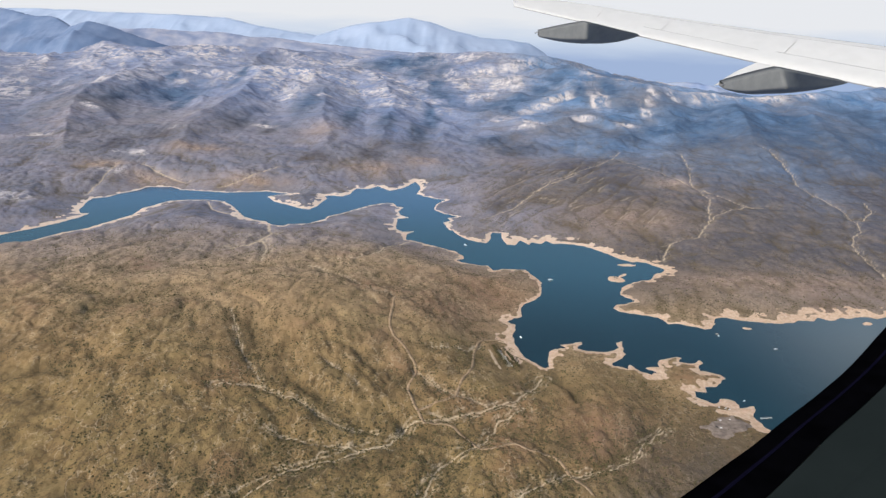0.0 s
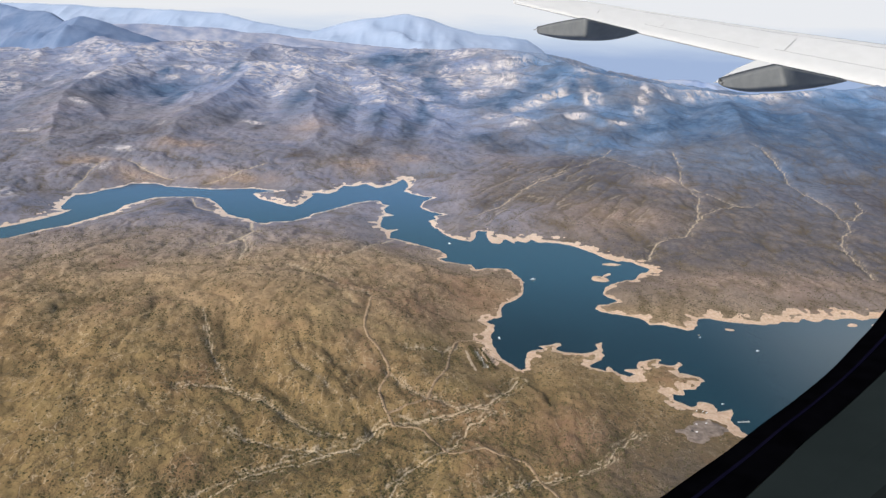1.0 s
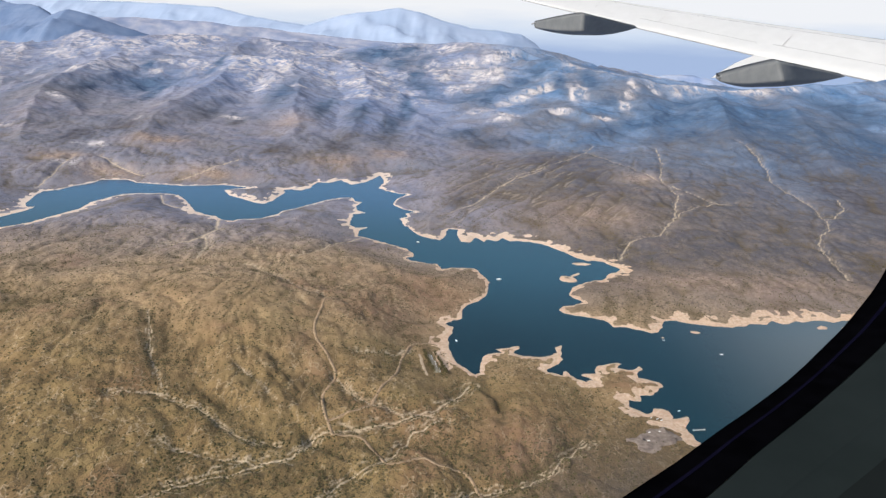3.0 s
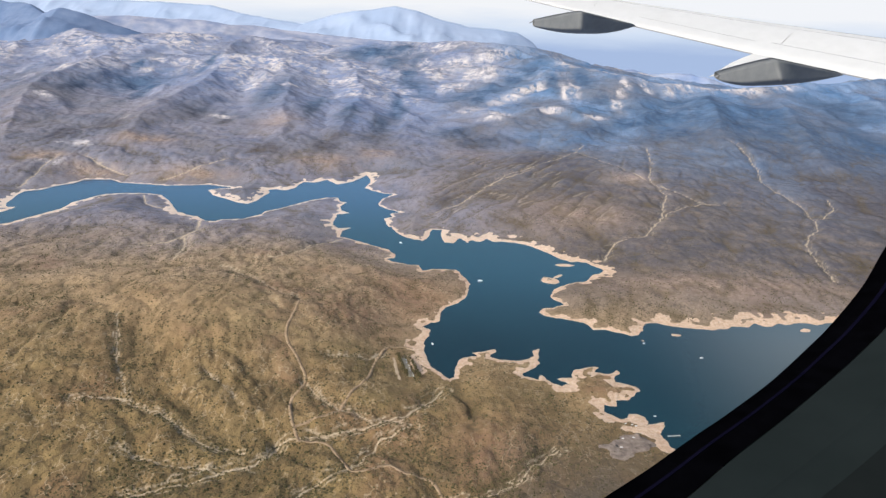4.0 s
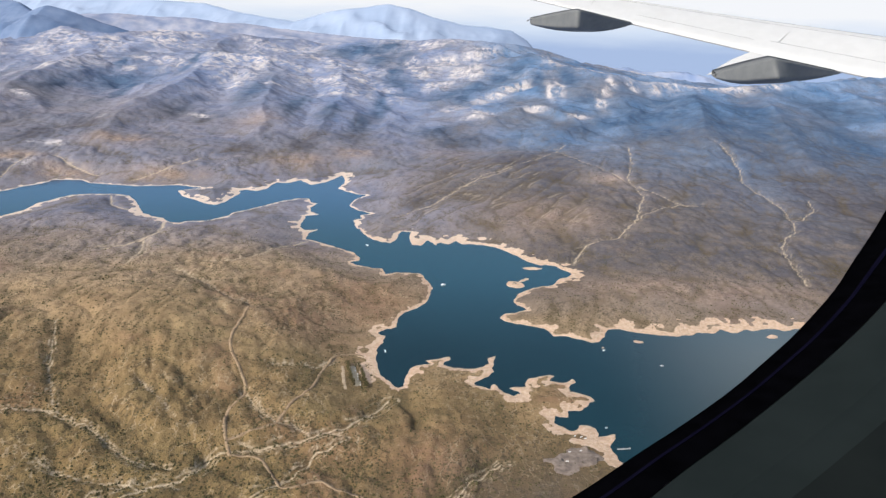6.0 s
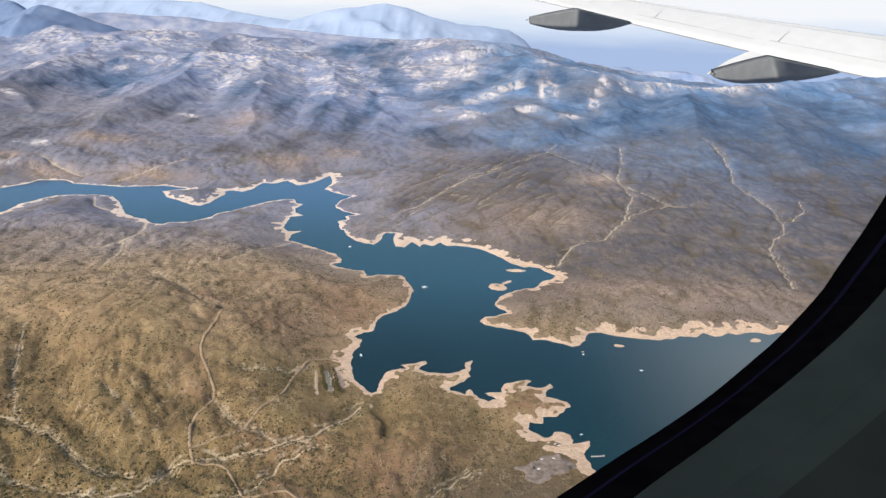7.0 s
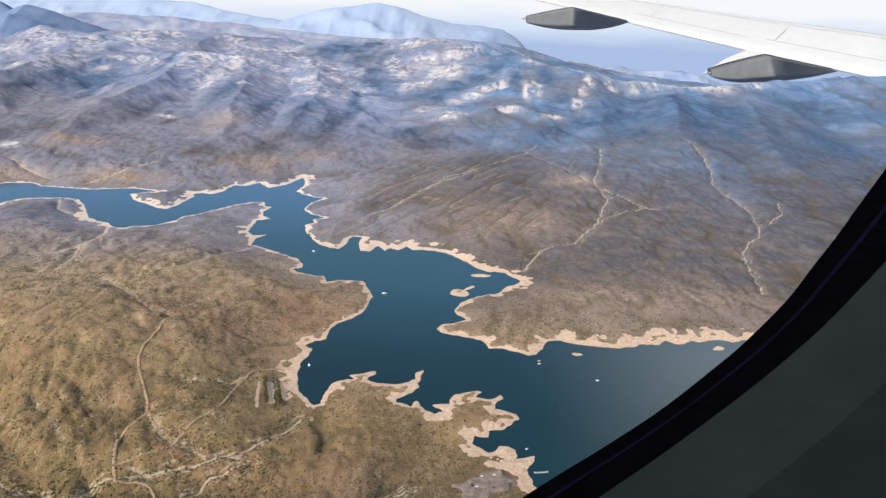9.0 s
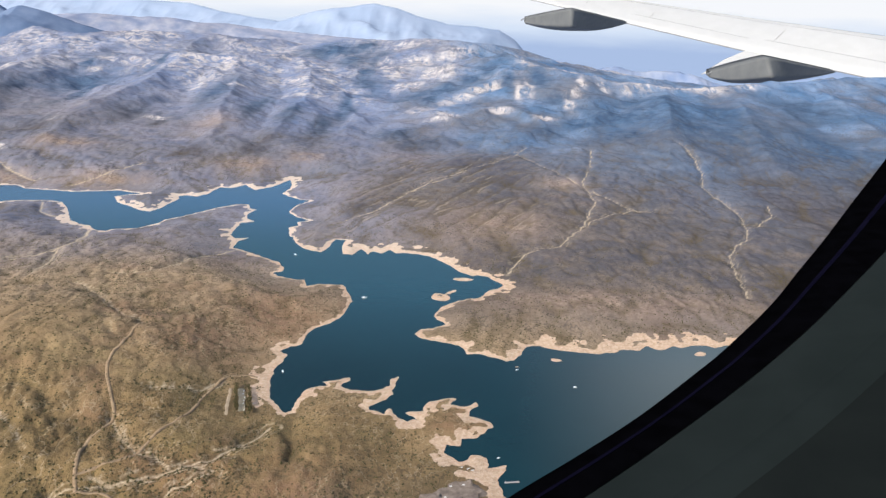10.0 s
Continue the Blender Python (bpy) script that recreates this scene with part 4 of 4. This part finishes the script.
# ---- roads ----
def curve_points(line, step=1.2):
    p = np.array(line, float)
    out = []
    for i in range(len(p) - 1):
        a, b, c, e = p[max(i - 1, 0)], p[i], p[i + 1], p[min(i + 2, len(p) - 1)]
        for t in np.arange(0, 1, step / max(step, np.linalg.norm(c - b))):
            out.append(0.5 * (2 * b + (c - a) * t + (2 * a - 5 * b + 4 * c - e) * t * t + (3 * b - a - 3 * c + e) * t ** 3))
    return np.array(out + [p[-1]])


def road(name, line, width, label, mat):
    p = curve_points(line)
    way = np.gradient(p, axis=0)
    way /= np.linalg.norm(way, axis=1)[:, None]
    side = np.stack([-way[:, 1], way[:, 0]], 1)
    wide = width * (1 + 0.35 * fractal(p[:, 0], p[:, 1], 6, 2, 191))[:, None]
    across = [p + side * wide * k for k in (-0.62, -0.5, 0.0, 0.5, 0.62)]
    rows = []
    for k, q in enumerate(across):
        z = surface(q[:, 0], q[:, 1])[0] + (0.09 if k in (1, 2, 3) else -0.25)
        rows.append(np.c_[q, z])
    lift = np.maximum.reduce([r[:, 2] for r in rows[1:4]])
    for r in rows[1:4]:
        r[:, 2] = 0.5 * r[:, 2] + 0.5 * lift
    verts = np.stack(rows, 1).reshape(-1, 3)
    tagged(sheet(name, verts, grid_faces(len(p), 5), mat), label, "road", kind="structure")


road("road_main", MAIN_ROAD, 0.95, "pale graded dirt road winding over the hills", ROAD)
road("road_south", SOUTH_ROAD, 0.85, "pale graded dirt road crossing the wash", ROAD)
road("road_camp", CAMP_ROAD, 0.9, "pale dirt road leading to the shore camp", ROAD)


# ---- scrub ----
def banks(x, y):
    """How close a place lies to the brush-lined banks of the near washes."""
    near = np.zeros(x.shape)
    for line in (WASH_A, WASH_B, WASH_C, WASH_D, WASH_E, WASH_F, WASH_G, CROSS_TRACK):
        near = np.maximum(near, np.exp(-((to_lines(x, y, np.array(line))[0] / 4.5) ** 2)))
    return near


def build_scrub():
    rng = np.random.default_rng(5)
    n = 330000
    y = 138 + 300 * rng.random(n) ** 1.6
    x = 47 + (0.60 * y + 46) * (2 * rng.random(n) - 1)
    keep = (x > -250) & (x < 260)
    x, y = x[keep], y[keep]
    z, d, upland, gully, big, streak, wash = surface(x, y)
    clump = fractal(x, y, 13, 3, 301) + 0.5 * fractal(x, y, 3.5, 2, 307)
    want = 0.08 + 0.42 * smooth(0.0, 0.4, clump) + 0.35 * gully + 0.5 * banks(x, y)
    want = want * smooth(3, 9, d) * (1 - 0.85 * wash) * (1 - 0.7 * smooth(330, 440, y))
    lane = np.abs(x - 25.6 + 0.28 * (y - 255.5))
    camp = (y > 244) & (y < 266) & (x > 17) & (x < 30)
    want = np.where(camp, np.where((lane < 0.9) | (np.abs(lane - 4.0) < 0.4), 1.4, 0.05), want)
    want = np.where((x > 70) & (y < 222) & (x < 110), want * 0.6, want)
    keep = rng.random(len(x)) < want * 0.72
    x, y, z = x[keep], y[keep], z[keep]
    m = len(x)
    size = 0.13 + 0.27 * rng.random(m) ** 2.2
    turn = rng.random(m) * 6.283
    # each bush: an uneven crown of nine points over a narrow foot
    base = np.array([(0, 0, 1.0)] + [(math.cos(a) * 0.85, math.sin(a) * 0.85, 0.62) for a in (0, 1.57, 3.14, 4.71)] + [(math.cos(a), math.sin(a), 0.22) for a in (0.6, 2.2, 3.8, 5.4)])
    faces = [(0, 1, 2), (0, 2, 3), (0, 3, 4), (0, 4, 1), (1, 5, 2), (2, 5, 6), (2, 6, 3), (3, 6, 7), (3, 7, 4), (4, 7, 8), (4, 8, 1), (1, 8, 5)]
    v = base[None] * (1 + 0.55 * (rng.random((m, 9, 3)) - 0.5))
    c, s = np.cos(turn)[:, None], np.sin(turn)[:, None]
    vx, vy = v[:, :, 0] * c - v[:, :, 1] * s, v[:, :, 0] * s + v[:, :, 1] * c
    k = size[:, None]
    verts = np.stack([x[:, None] + vx * k, y[:, None] + vy * k, z[:, None] - 0.10 + v[:, :, 2] * k * 1.25], 2).reshape(-1, 3)
    tris = (np.array(faces)[None] + 9 * np.arange(m)[:, None, None]).reshape(-1, 3)
    tagged(sheet("scrub", verts, tris, SCRUB, False), "scattered dark olive desert bushes on dry ground", "scrub", kind="stuff")
    return m


build_scrub()


# ---- boats ----
def build_boat(x, y, turn, length, label):
    boat = thing("boat", label, "boat", x, y, 0.0, turn, "boats on the reservoir")
    bm = bmesh.new()
    stations = [(-0.5, 0.17), (-0.2, 0.19), (0.15, 0.18), (0.36, 0.11), (0.5, 0.01)]
    loops = []
    for k, w in stations:
        loops.append([bm.verts.new((k * length, sgn * w * length * f, h * length)) for sgn, f, h in ((-1, 1, 0.16), (-1, 0.7, -0.03), (1, 0.7, -0.03), (1, 1, 0.16))])
    for a, b in zip(loops, loops[1:]):
        for i in range(3):
            bm.faces.new((a[i], b[i], b[i + 1], a[i + 1]))
        bm.faces.new((a[3], b[3], b[0], a[0]))
    bm.faces.new(loops[0])
    bm.faces.new(loops[-1][::-1])
    part("hull", bm, HULL, boat)
    bm = bmesh.new()
    bmesh.ops.create_cube(bm, size=1, matrix=pose(-0.04 * length, 0, 0.22 * length) @ Matrix.Diagonal((0.34 * length, 0.24 * length, 0.12 * length, 1)))
    bmesh.ops.bevel(bm, geom=bm.edges[:], offset=0.02 * length, segments=1, affect="EDGES")
    part("cabin", bm, HULL, boat)
    bm = bmesh.new()
    bmesh.ops.create_cube(bm, size=1, matrix=pose(0.15 * length, 0, 0.22 * length, 0, 25, 0) @ Matrix.Diagonal((0.02 * length, 0.23 * length, 0.10 * length, 1)))
    part("windscreen", bm, BOAT_GLASS, boat, "dark tinted windscreen")
    return boat


build_boat(53.7, 346.5, 10, 2.4, "white houseboat afloat off the western point")
build_boat(12.2, 400.1, -40, 1.9, "small white motorboat under way in the narrows")
build_boat(32.5, 277.5, 110, 1.7, "small white boat lying close to the sandy beach")
build_boat(135.7, 272.7, 0, 1.3, "small white boat far out on open water")
build_boat(106.6, 229.6, 20, 1.0, "small boat beside the sandy point")
build_boat(116.4, 284.0, 30, 1.2, "small white boat near a tiny islet")


# ---- camp on the bay ----
def pad(name, x, y, turn, length, width, mat, label):
    """A levelled strip laid over the ground."""
    c, s = math.cos(radians(turn)), math.sin(radians(turn))
    nl, nw = max(2, int(length / 1.0) + 1), max(2, int(width / 1.0) + 1)
    u, v = np.meshgrid(np.linspace(-length / 2, length / 2, nl), np.linspace(-width / 2, width / 2, nw))
    u, v = u.ravel(), v.ravel()
    u, v = u + 0.5 * width * fractal(u + x, v + y, 4.5, 2, 331), v + 0.4 * width * fractal(u + x, v + y, 4.5, 2, 337)
    px, py = x + u * c - v * s, y + u * s + v * c
    z = surface(px, py)[0] + 0.24
    k = np.arange(nl * nw)
    edge = (k % nl == 0) | (k % nl == nl - 1) | (k < nl) | (k >= nl * (nw - 1))
    z = np.where(edge, z - 0.45, z)
    return tagged(sheet(name, np.c_[px, py, z], grid_faces(nw, nl), mat), label, "pavement", kind="structure")


pad("pavement_camp_upper", 20.2, 253.2, 101, 18, 2.0, CAMP_SAND, "pale gravel camp lane between bushes")
pad("pavement_camp_lower", 23.9, 255.5, 106, 16, 3.0, GRAVEL, "grey gravel camp strip near the beach")
pad("pavement_marina", 93.5, 210.5, 38, 17, 10, ASPHALT, "worn grey asphalt car park by the water")
pad("pavement_ramp", 104.5, 217.6, 8, 9, 0.9, ASPHALT, "grey boat ramp over the sandy point")


def build_trailer(x, y, turn, length, label):
    t = thing("camp_trailer", label, "trailer", x, y, height(x, y) + 0.12, turn, "trailers and campers")
    bm = bmesh.new()
    bmesh.ops.create_cube(bm, size=1, matrix=pose(0, 0, 0.20) @ Matrix.Diagonal((length, 0.26, 0.26, 1)))
    bmesh.ops.bevel(bm, geom=bm.edges[:], offset=0.03, segments=1, affect="EDGES")
    part("body", bm, TRAILER, t)
    for k in (-0.25, 0.25):
        for w in (-0.12, 0.12):
            bm = bmesh.new()
            bmesh.ops.create_cone(bm, cap_ends=True, segments=10, radius1=0.06, radius2=0.06, depth=0.04, matrix=pose(k * length, w, 0.05, 90, 0, 0))
            part("wheel", bm, RUBBER, t)
    return t


rng = random.Random(8)
for i in range(7):
    build_trailer(26.6 - 0.28 * (2.0 * i) + 0.3 * math.sin(i * 2.1), 249.0 + 2.0 * i, 105 + rng.uniform(-25, 25), rng.uniform(0.5, 0.8), "dust-covered white camp trailer on a gravel strip")
for px, py in ((92.5, 214), (96, 215), (97.5, 223), (95.6, 223.6), (98.6, 222.2), (91, 209)):
    build_trailer(px, py, rng.uniform(0, 90), rng.uniform(0.6, 0.9), "dust-covered white boat trailer parked by the water")



def build_tree(x, y, size):
    tree = thing("camp_tree", "small dark green shade tree in a camp row", "tree", x, y, height(x, y), 0, "trees in the camp rows")
    bm = bmesh.new()
    bmesh.ops.create_cone(bm, cap_ends=True, segments=7, radius1=0.045 * size, radius2=0.02 * size, depth=0.55 * size, matrix=pose(0, 0, 0.25 * size))
    for k in range(3):
        bmesh.ops.create_cone(bm, cap_ends=True, segments=5, radius1=0.02 * size, radius2=0.008 * size, depth=0.4 * size, matrix=pose(0, 0, 0.48 * size, 0, 0, 120 * k) @ pose(0.12 * size, 0, 0.1 * size, 0, 48, 0))
    part("trunk", bm, BARK, tree)
    pick = random.Random(31)
    bm = bmesh.new()
    for k in range(46):
        a, r, h = pick.uniform(0, 6.283), 0.48 * size * pick.random() ** 0.6, pick.uniform(-1, 1)
        r *= math.sqrt(max(0.05, 1 - 0.8 * h * h))
        m = pose(r * math.cos(a), r * math.sin(a), (0.72 + 0.30 * h) * size, pick.uniform(0, 180), pick.uniform(0, 180), 0)
        bmesh.ops.create_icosphere(bm, subdivisions=1, radius=pick.uniform(0.06, 0.13) * size, matrix=m @ Matrix.Diagonal((1, 0.8, 0.55, 1)))
    part("crown", bm, SCRUB, tree, "dark olive leafy crown")
    return tree


first_tree = build_tree(26.6, 250.4, 1.1)
planted = random.Random(12)
for i in range(26):
    row = i % 2
    y = 248.0 + 1.25 * (i // 2) + planted.uniform(-0.3, 0.3)
    x = 25.6 + (1.2 if row else -3.3) - 0.28 * (y - 255.5) + planted.uniform(-0.25, 0.25)
    copy_thing(first_tree, pose(x, y, height(x, y), 0, 0, planted.uniform(0, 360)) @ Matrix.Scale(planted.uniform(1.15, 1.75), 4))

dock = thing("dock", "weathered floating dock at the sandy point", "dock", 109.6, 218.3, 0.05, 8)
bm = bmesh.new()
bmesh.ops.create_cube(bm, size=1, matrix=pose(0, 0, 0.06) @ Matrix.Diagonal((4.2, 0.5, 0.08, 1)))
part("deck", bm, DOCK, dock)
for k in (-1.8, 0, 1.8):
    for w in (-0.28, 0.28):
        bm = bmesh.new()
        bmesh.ops.create_cone(bm, cap_ends=True, segments=8, radius1=0.05, radius2=0.05, depth=0.9, matrix=pose(k, w, -0.1))
        part("pile", bm, DOCK, dock)


# ---- the aircraft's wing, kilometres long and set beyond the hills to fit the camera's view ----
def curve_points_3d(p, n):
    t = np.linspace(0, len(p) - 1, n)
    i = np.minimum(t.astype(int), len(p) - 2)
    f = (t - i)[:, None]
    return p[i] * (1 - f) + p[i + 1] * f


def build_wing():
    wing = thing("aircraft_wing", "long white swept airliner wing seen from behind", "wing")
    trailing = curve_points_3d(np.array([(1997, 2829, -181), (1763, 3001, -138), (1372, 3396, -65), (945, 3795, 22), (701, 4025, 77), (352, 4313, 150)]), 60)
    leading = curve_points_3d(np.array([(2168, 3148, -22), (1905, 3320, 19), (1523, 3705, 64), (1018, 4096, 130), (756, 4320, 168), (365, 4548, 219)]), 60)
    profile = [(0.0, 0.0), (0.2, 0.012), (0.45, 0.035), (0.7, 0.045), (0.9, 0.035), (1.0, 0.0), (0.9, -0.05), (0.6, -0.07), (0.3, -0.05), (0.05, -0.022), (0.0, -0.012)]
    rows = []
    for a, b in zip(trailing, leading):
        chord = np.linalg.norm(b - a)
        rows.append([a + (b - a) * k + np.array((0, 0, h * chord)) for k, h in profile])
    n = len(profile)
    verts = np.array(rows).reshape(-1, 3)
    faces = [(i * n + j, i * n + (j + 1) % n, (i + 1) * n + (j + 1) % n, (i + 1) * n + j) for i in range(59) for j in range(n)]
    ob = sheet("wing_panel", verts, faces, WHITE_PAINT)
    ob.parent = wing

    def on_skin(at, k):
        """A place on the upper skin, at parts of the span and of the chord."""
        i = min(at * 59, 58.9)
        a = trailing[int(i)] * (1 - i % 1) + trailing[int(i) + 1] * (i % 1)
        b = leading[int(i)] * (1 - i % 1) + leading[int(i) + 1] * (i % 1)
        h = np.interp(k, (0, 0.2, 0.45, 0.7, 0.9), (0, 0.012, 0.035, 0.045, 0.035)) * np.linalg.norm(b - a) + 2.0
        return a + (b - a) * k + np.array((0, 0, h))

    # spoiler and flap joints across the skin, and the long hinge lines along it
    for name, ends, wide in (("flap_joint", ((0.36, 0.34), (0.345, 0.68)), 1.5), ("flap_joint", ((0.565, 0.34), (0.55, 0.68)), 1.5), ("flap_joint", ((0.755, 0.36), (0.74, 0.66)), 1.2),
                             ("hinge_line", ((0.05, 0.33), (0.375, 0.33)), 0.5), ("hinge_line", ((0.40, 0.30), (0.60, 0.33)), 0.4), ("hinge_line", ((0.05, 0.80), (0.7, 0.80)), 0.4)):
        strip = []
        for f in np.linspace(0, 1, 14):
            c = on_skin(ends[0][0] + (ends[1][0] - ends[0][0]) * f, ends[0][1] + (ends[1][1] - ends[0][1]) * f)
            half = wide * (1.1 - 0.8 * f) if name == "flap_joint" else wide
            strip += [c + np.array((-half, half, -half)), c + np.array((half, -half, half))]
        ob = sheet(name, strip, grid_faces(14, 2), SEAM, False)
        ob.parent = wing
    # the thin metal edge along the flaps
    edge = []
    for a in trailing:
        edge += [a + np.array((0, -2, 0.5)), a + np.array((0, -2, -3.5))]
    ob = sheet("trailing_edge", edge, grid_faces(60, 2), SEAM)
    ob.parent = wing
    return wing


def build_fairing(wing, tail, apex, nose, keel, blunt, label):
    """A canoe-shaped body under the wing: blunt at the tail, pointed at the nose, full in the middle."""
    tail, apex, nose, keel = (np.array(p, float) for p in (tail, apex, nose, keel))
    eye, n, m = np.array((45.0, 23.0, 127.0)), 41, 12
    peak = (apex - tail)[0] / (nose - tail)[0]
    deepest = (keel - tail)[0] / (nose - tail)[0]
    chine = tail + (nose - tail) * deepest
    verts = []
    for i in range(n):
        t = i / (n - 1)
        top = tail + (apex - tail) * (t / peak) if t < peak else apex + (nose - apex) * ((t - peak) / (1 - peak))
        top = top + np.array((0, 0, 0.05 * (apex - tail)[2] * math.sin(math.pi * min(t / peak, 1))))
        u = (t - deepest) / (deepest if t < deepest else 1 - deepest)
        low = tail + (nose - tail) * t + (keel - chine) * (1 - abs(u) ** 2.0)
        low[2] -= blunt * max(0, 1 - t / deepest) ** 1.2
        full = (1 - abs((t - peak) / (peak if t < peak else 1 - peak)) ** 1.12)
        for j in range(m):
            v = j / (m - 1)
            under = 1 - 0.55 * v * max(0, min(1, (t - peak) / 0.12))
            round_off = 1.0 - 0.12 * v if v < 0.8 else 0.904 - 0.6 * ((v - 0.8) / 0.2) ** 1.5
            # swelled towards the mid-path eye, so the outline fits the camera's view
            verts.append(eye + (top + (low - top) * v - eye) * (1 - 0.095 * full * round_off * under - 0.006))
        verts.append(low + np.array((0, 60, 8)))
        verts.append(top + np.array((0, 60, 8)))
    m += 2
    faces = [(i * m + j, i * m + (j + 1) % m, (i + 1) * m + (j + 1) % m, (i + 1) * m + j) for i in range(n - 1) for j in range(m)]
    ob = sheet("flap_fairing", verts, faces, GREY_PAINT)
    ob.parent = wing
    tagged(ob, label)
    # the thin drain mast at the blunt end
    bm = bmesh.new()
    bmesh.ops.create_cone(bm, cap_ends=True, segments=8, radius1=3.0, radius2=1.2, depth=34, matrix=Matrix.Translation(tail + np.array((-8, -20, 1))) @ pose(0, 0, 0, 0, 62, 0))
    part("drain_mast", bm, SEAM, ob)
    return ob


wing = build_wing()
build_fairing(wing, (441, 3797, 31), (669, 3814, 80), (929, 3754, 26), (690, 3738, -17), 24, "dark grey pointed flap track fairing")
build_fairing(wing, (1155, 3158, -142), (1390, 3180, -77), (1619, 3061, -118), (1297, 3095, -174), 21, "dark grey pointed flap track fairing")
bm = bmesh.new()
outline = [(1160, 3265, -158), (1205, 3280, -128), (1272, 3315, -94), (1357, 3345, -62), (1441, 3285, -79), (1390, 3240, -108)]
upper, under = [bm.verts.new(p) for p in outline], [bm.verts.new((x, y + 30, z - 6)) for x, y, z in outline]
bm.faces.new(upper)
bm.faces.new(under[::-1])
for i in range(6):
    bm.faces.new((upper[i], under[i], under[(i + 1) % 6], upper[(i + 1) % 6]))
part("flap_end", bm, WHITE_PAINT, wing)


# ---- the cabin window's lower corner, enlarged and laid over the ground to fit the camera's view ----
def smooth_curve(points, n):
    """n points at even steps along a rounded line through the given ones."""
    p = np.array(points, float)
    dense = []
    for i in range(len(p) - 1):
        a, b, c, e = p[max(i - 1, 0)], p[i], p[i + 1], p[min(i + 2, len(p) - 1)]
        for t in np.linspace(0, 1, 24, endpoint=False):
            dense.append(0.5 * (2 * b + (c - a) * t + (2 * a - 5 * b + 4 * c - e) * t * t + (3 * b - a - 3 * c + e) * t ** 3))
    return curve_points_3d(np.array(dense + [p[-1]]), n)


def build_window_surround():
    surround = thing("cabin_window_surround", "black rubber-edged aircraft window surround with grey-green panel", "window", -26.0, -13.0)
    glass = [(620, 852.4, 34), (431.3, 588, 24), (356.4, 485.4, 18), (313.2, 426.1, 14), (280.4, 382.5, 11), (253.2, 346.6, 8), (221, 308.9, 5), (204.2, 290.6, 4), (178.7, 263.1, 3.5), (155.9, 240.8, 3.5), (139, 225.3, 3.5), (122.2, 209.4, 3.5), (109.4, 198.1, 3.5), (94.5, 183.5, 5), (77.7, 167.6, 7), (59.3, 151.5, 9)]
    lip = [(518.8, 619.7, 36), (390.4, 466, 26), (326.4, 394.3, 19), (280.8, 344.3, 14), (250.4, 311.7, 11), (225.1, 287, 8), (202.6, 265.3, 6.5), (171.4, 235.7, 5.5), (146.4, 212.5, 5.5), (131.2, 197.5, 5.5), (112.7, 179.3, 6), (94.5, 161.5, 8), (77.3, 146.6, 10)]
    seam = [(479, 480.7, 60), (355, 372.3, 30), (271.3, 299.5, 16), (216.5, 250.5, 11), (181.2, 220.9, 9), (152.6, 197, 8.5), (134.5, 181.3, 8.5), (118.9, 167.8, 8.5), (102.5, 153.1, 10), (87.6, 140.1, 12)]
    wall_edge = [(520, 400, 90), (420, 290, 50), (340, 210, 30), (290, 170, 24), (240, 130, 20), (200, 110, 18), (170, 95, 16), (140, 85, 16), (115, 80, 16)]
    n = 80
    g, l, s, w = (smooth_curve(p, n) for p in (glass, lip, seam, wall_edge))
    foot = g * (1, 1, 0) - (0, 0, 2)
    crown = (g + l) / 2 + (0, 0, 0.8)
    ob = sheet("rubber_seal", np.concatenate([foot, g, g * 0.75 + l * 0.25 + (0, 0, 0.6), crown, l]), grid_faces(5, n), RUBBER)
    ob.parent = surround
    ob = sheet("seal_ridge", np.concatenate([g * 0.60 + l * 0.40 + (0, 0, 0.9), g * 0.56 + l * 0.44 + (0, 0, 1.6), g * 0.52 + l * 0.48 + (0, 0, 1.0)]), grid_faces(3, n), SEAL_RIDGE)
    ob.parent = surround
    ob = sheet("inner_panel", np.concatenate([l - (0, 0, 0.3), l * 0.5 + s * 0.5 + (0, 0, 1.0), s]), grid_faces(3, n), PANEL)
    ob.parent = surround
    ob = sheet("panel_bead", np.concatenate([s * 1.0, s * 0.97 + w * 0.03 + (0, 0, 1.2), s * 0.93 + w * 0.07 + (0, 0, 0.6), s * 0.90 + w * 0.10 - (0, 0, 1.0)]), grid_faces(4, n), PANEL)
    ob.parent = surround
    ob = sheet("wall_panel", np.concatenate([s - (0, 0, 0.8), s * 0.5 + w * 0.5, w, w * (1, 1, 0) - (0, 0, 1)]), grid_faces(4, n), DARKER_PANEL)
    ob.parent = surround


build_window_surround()
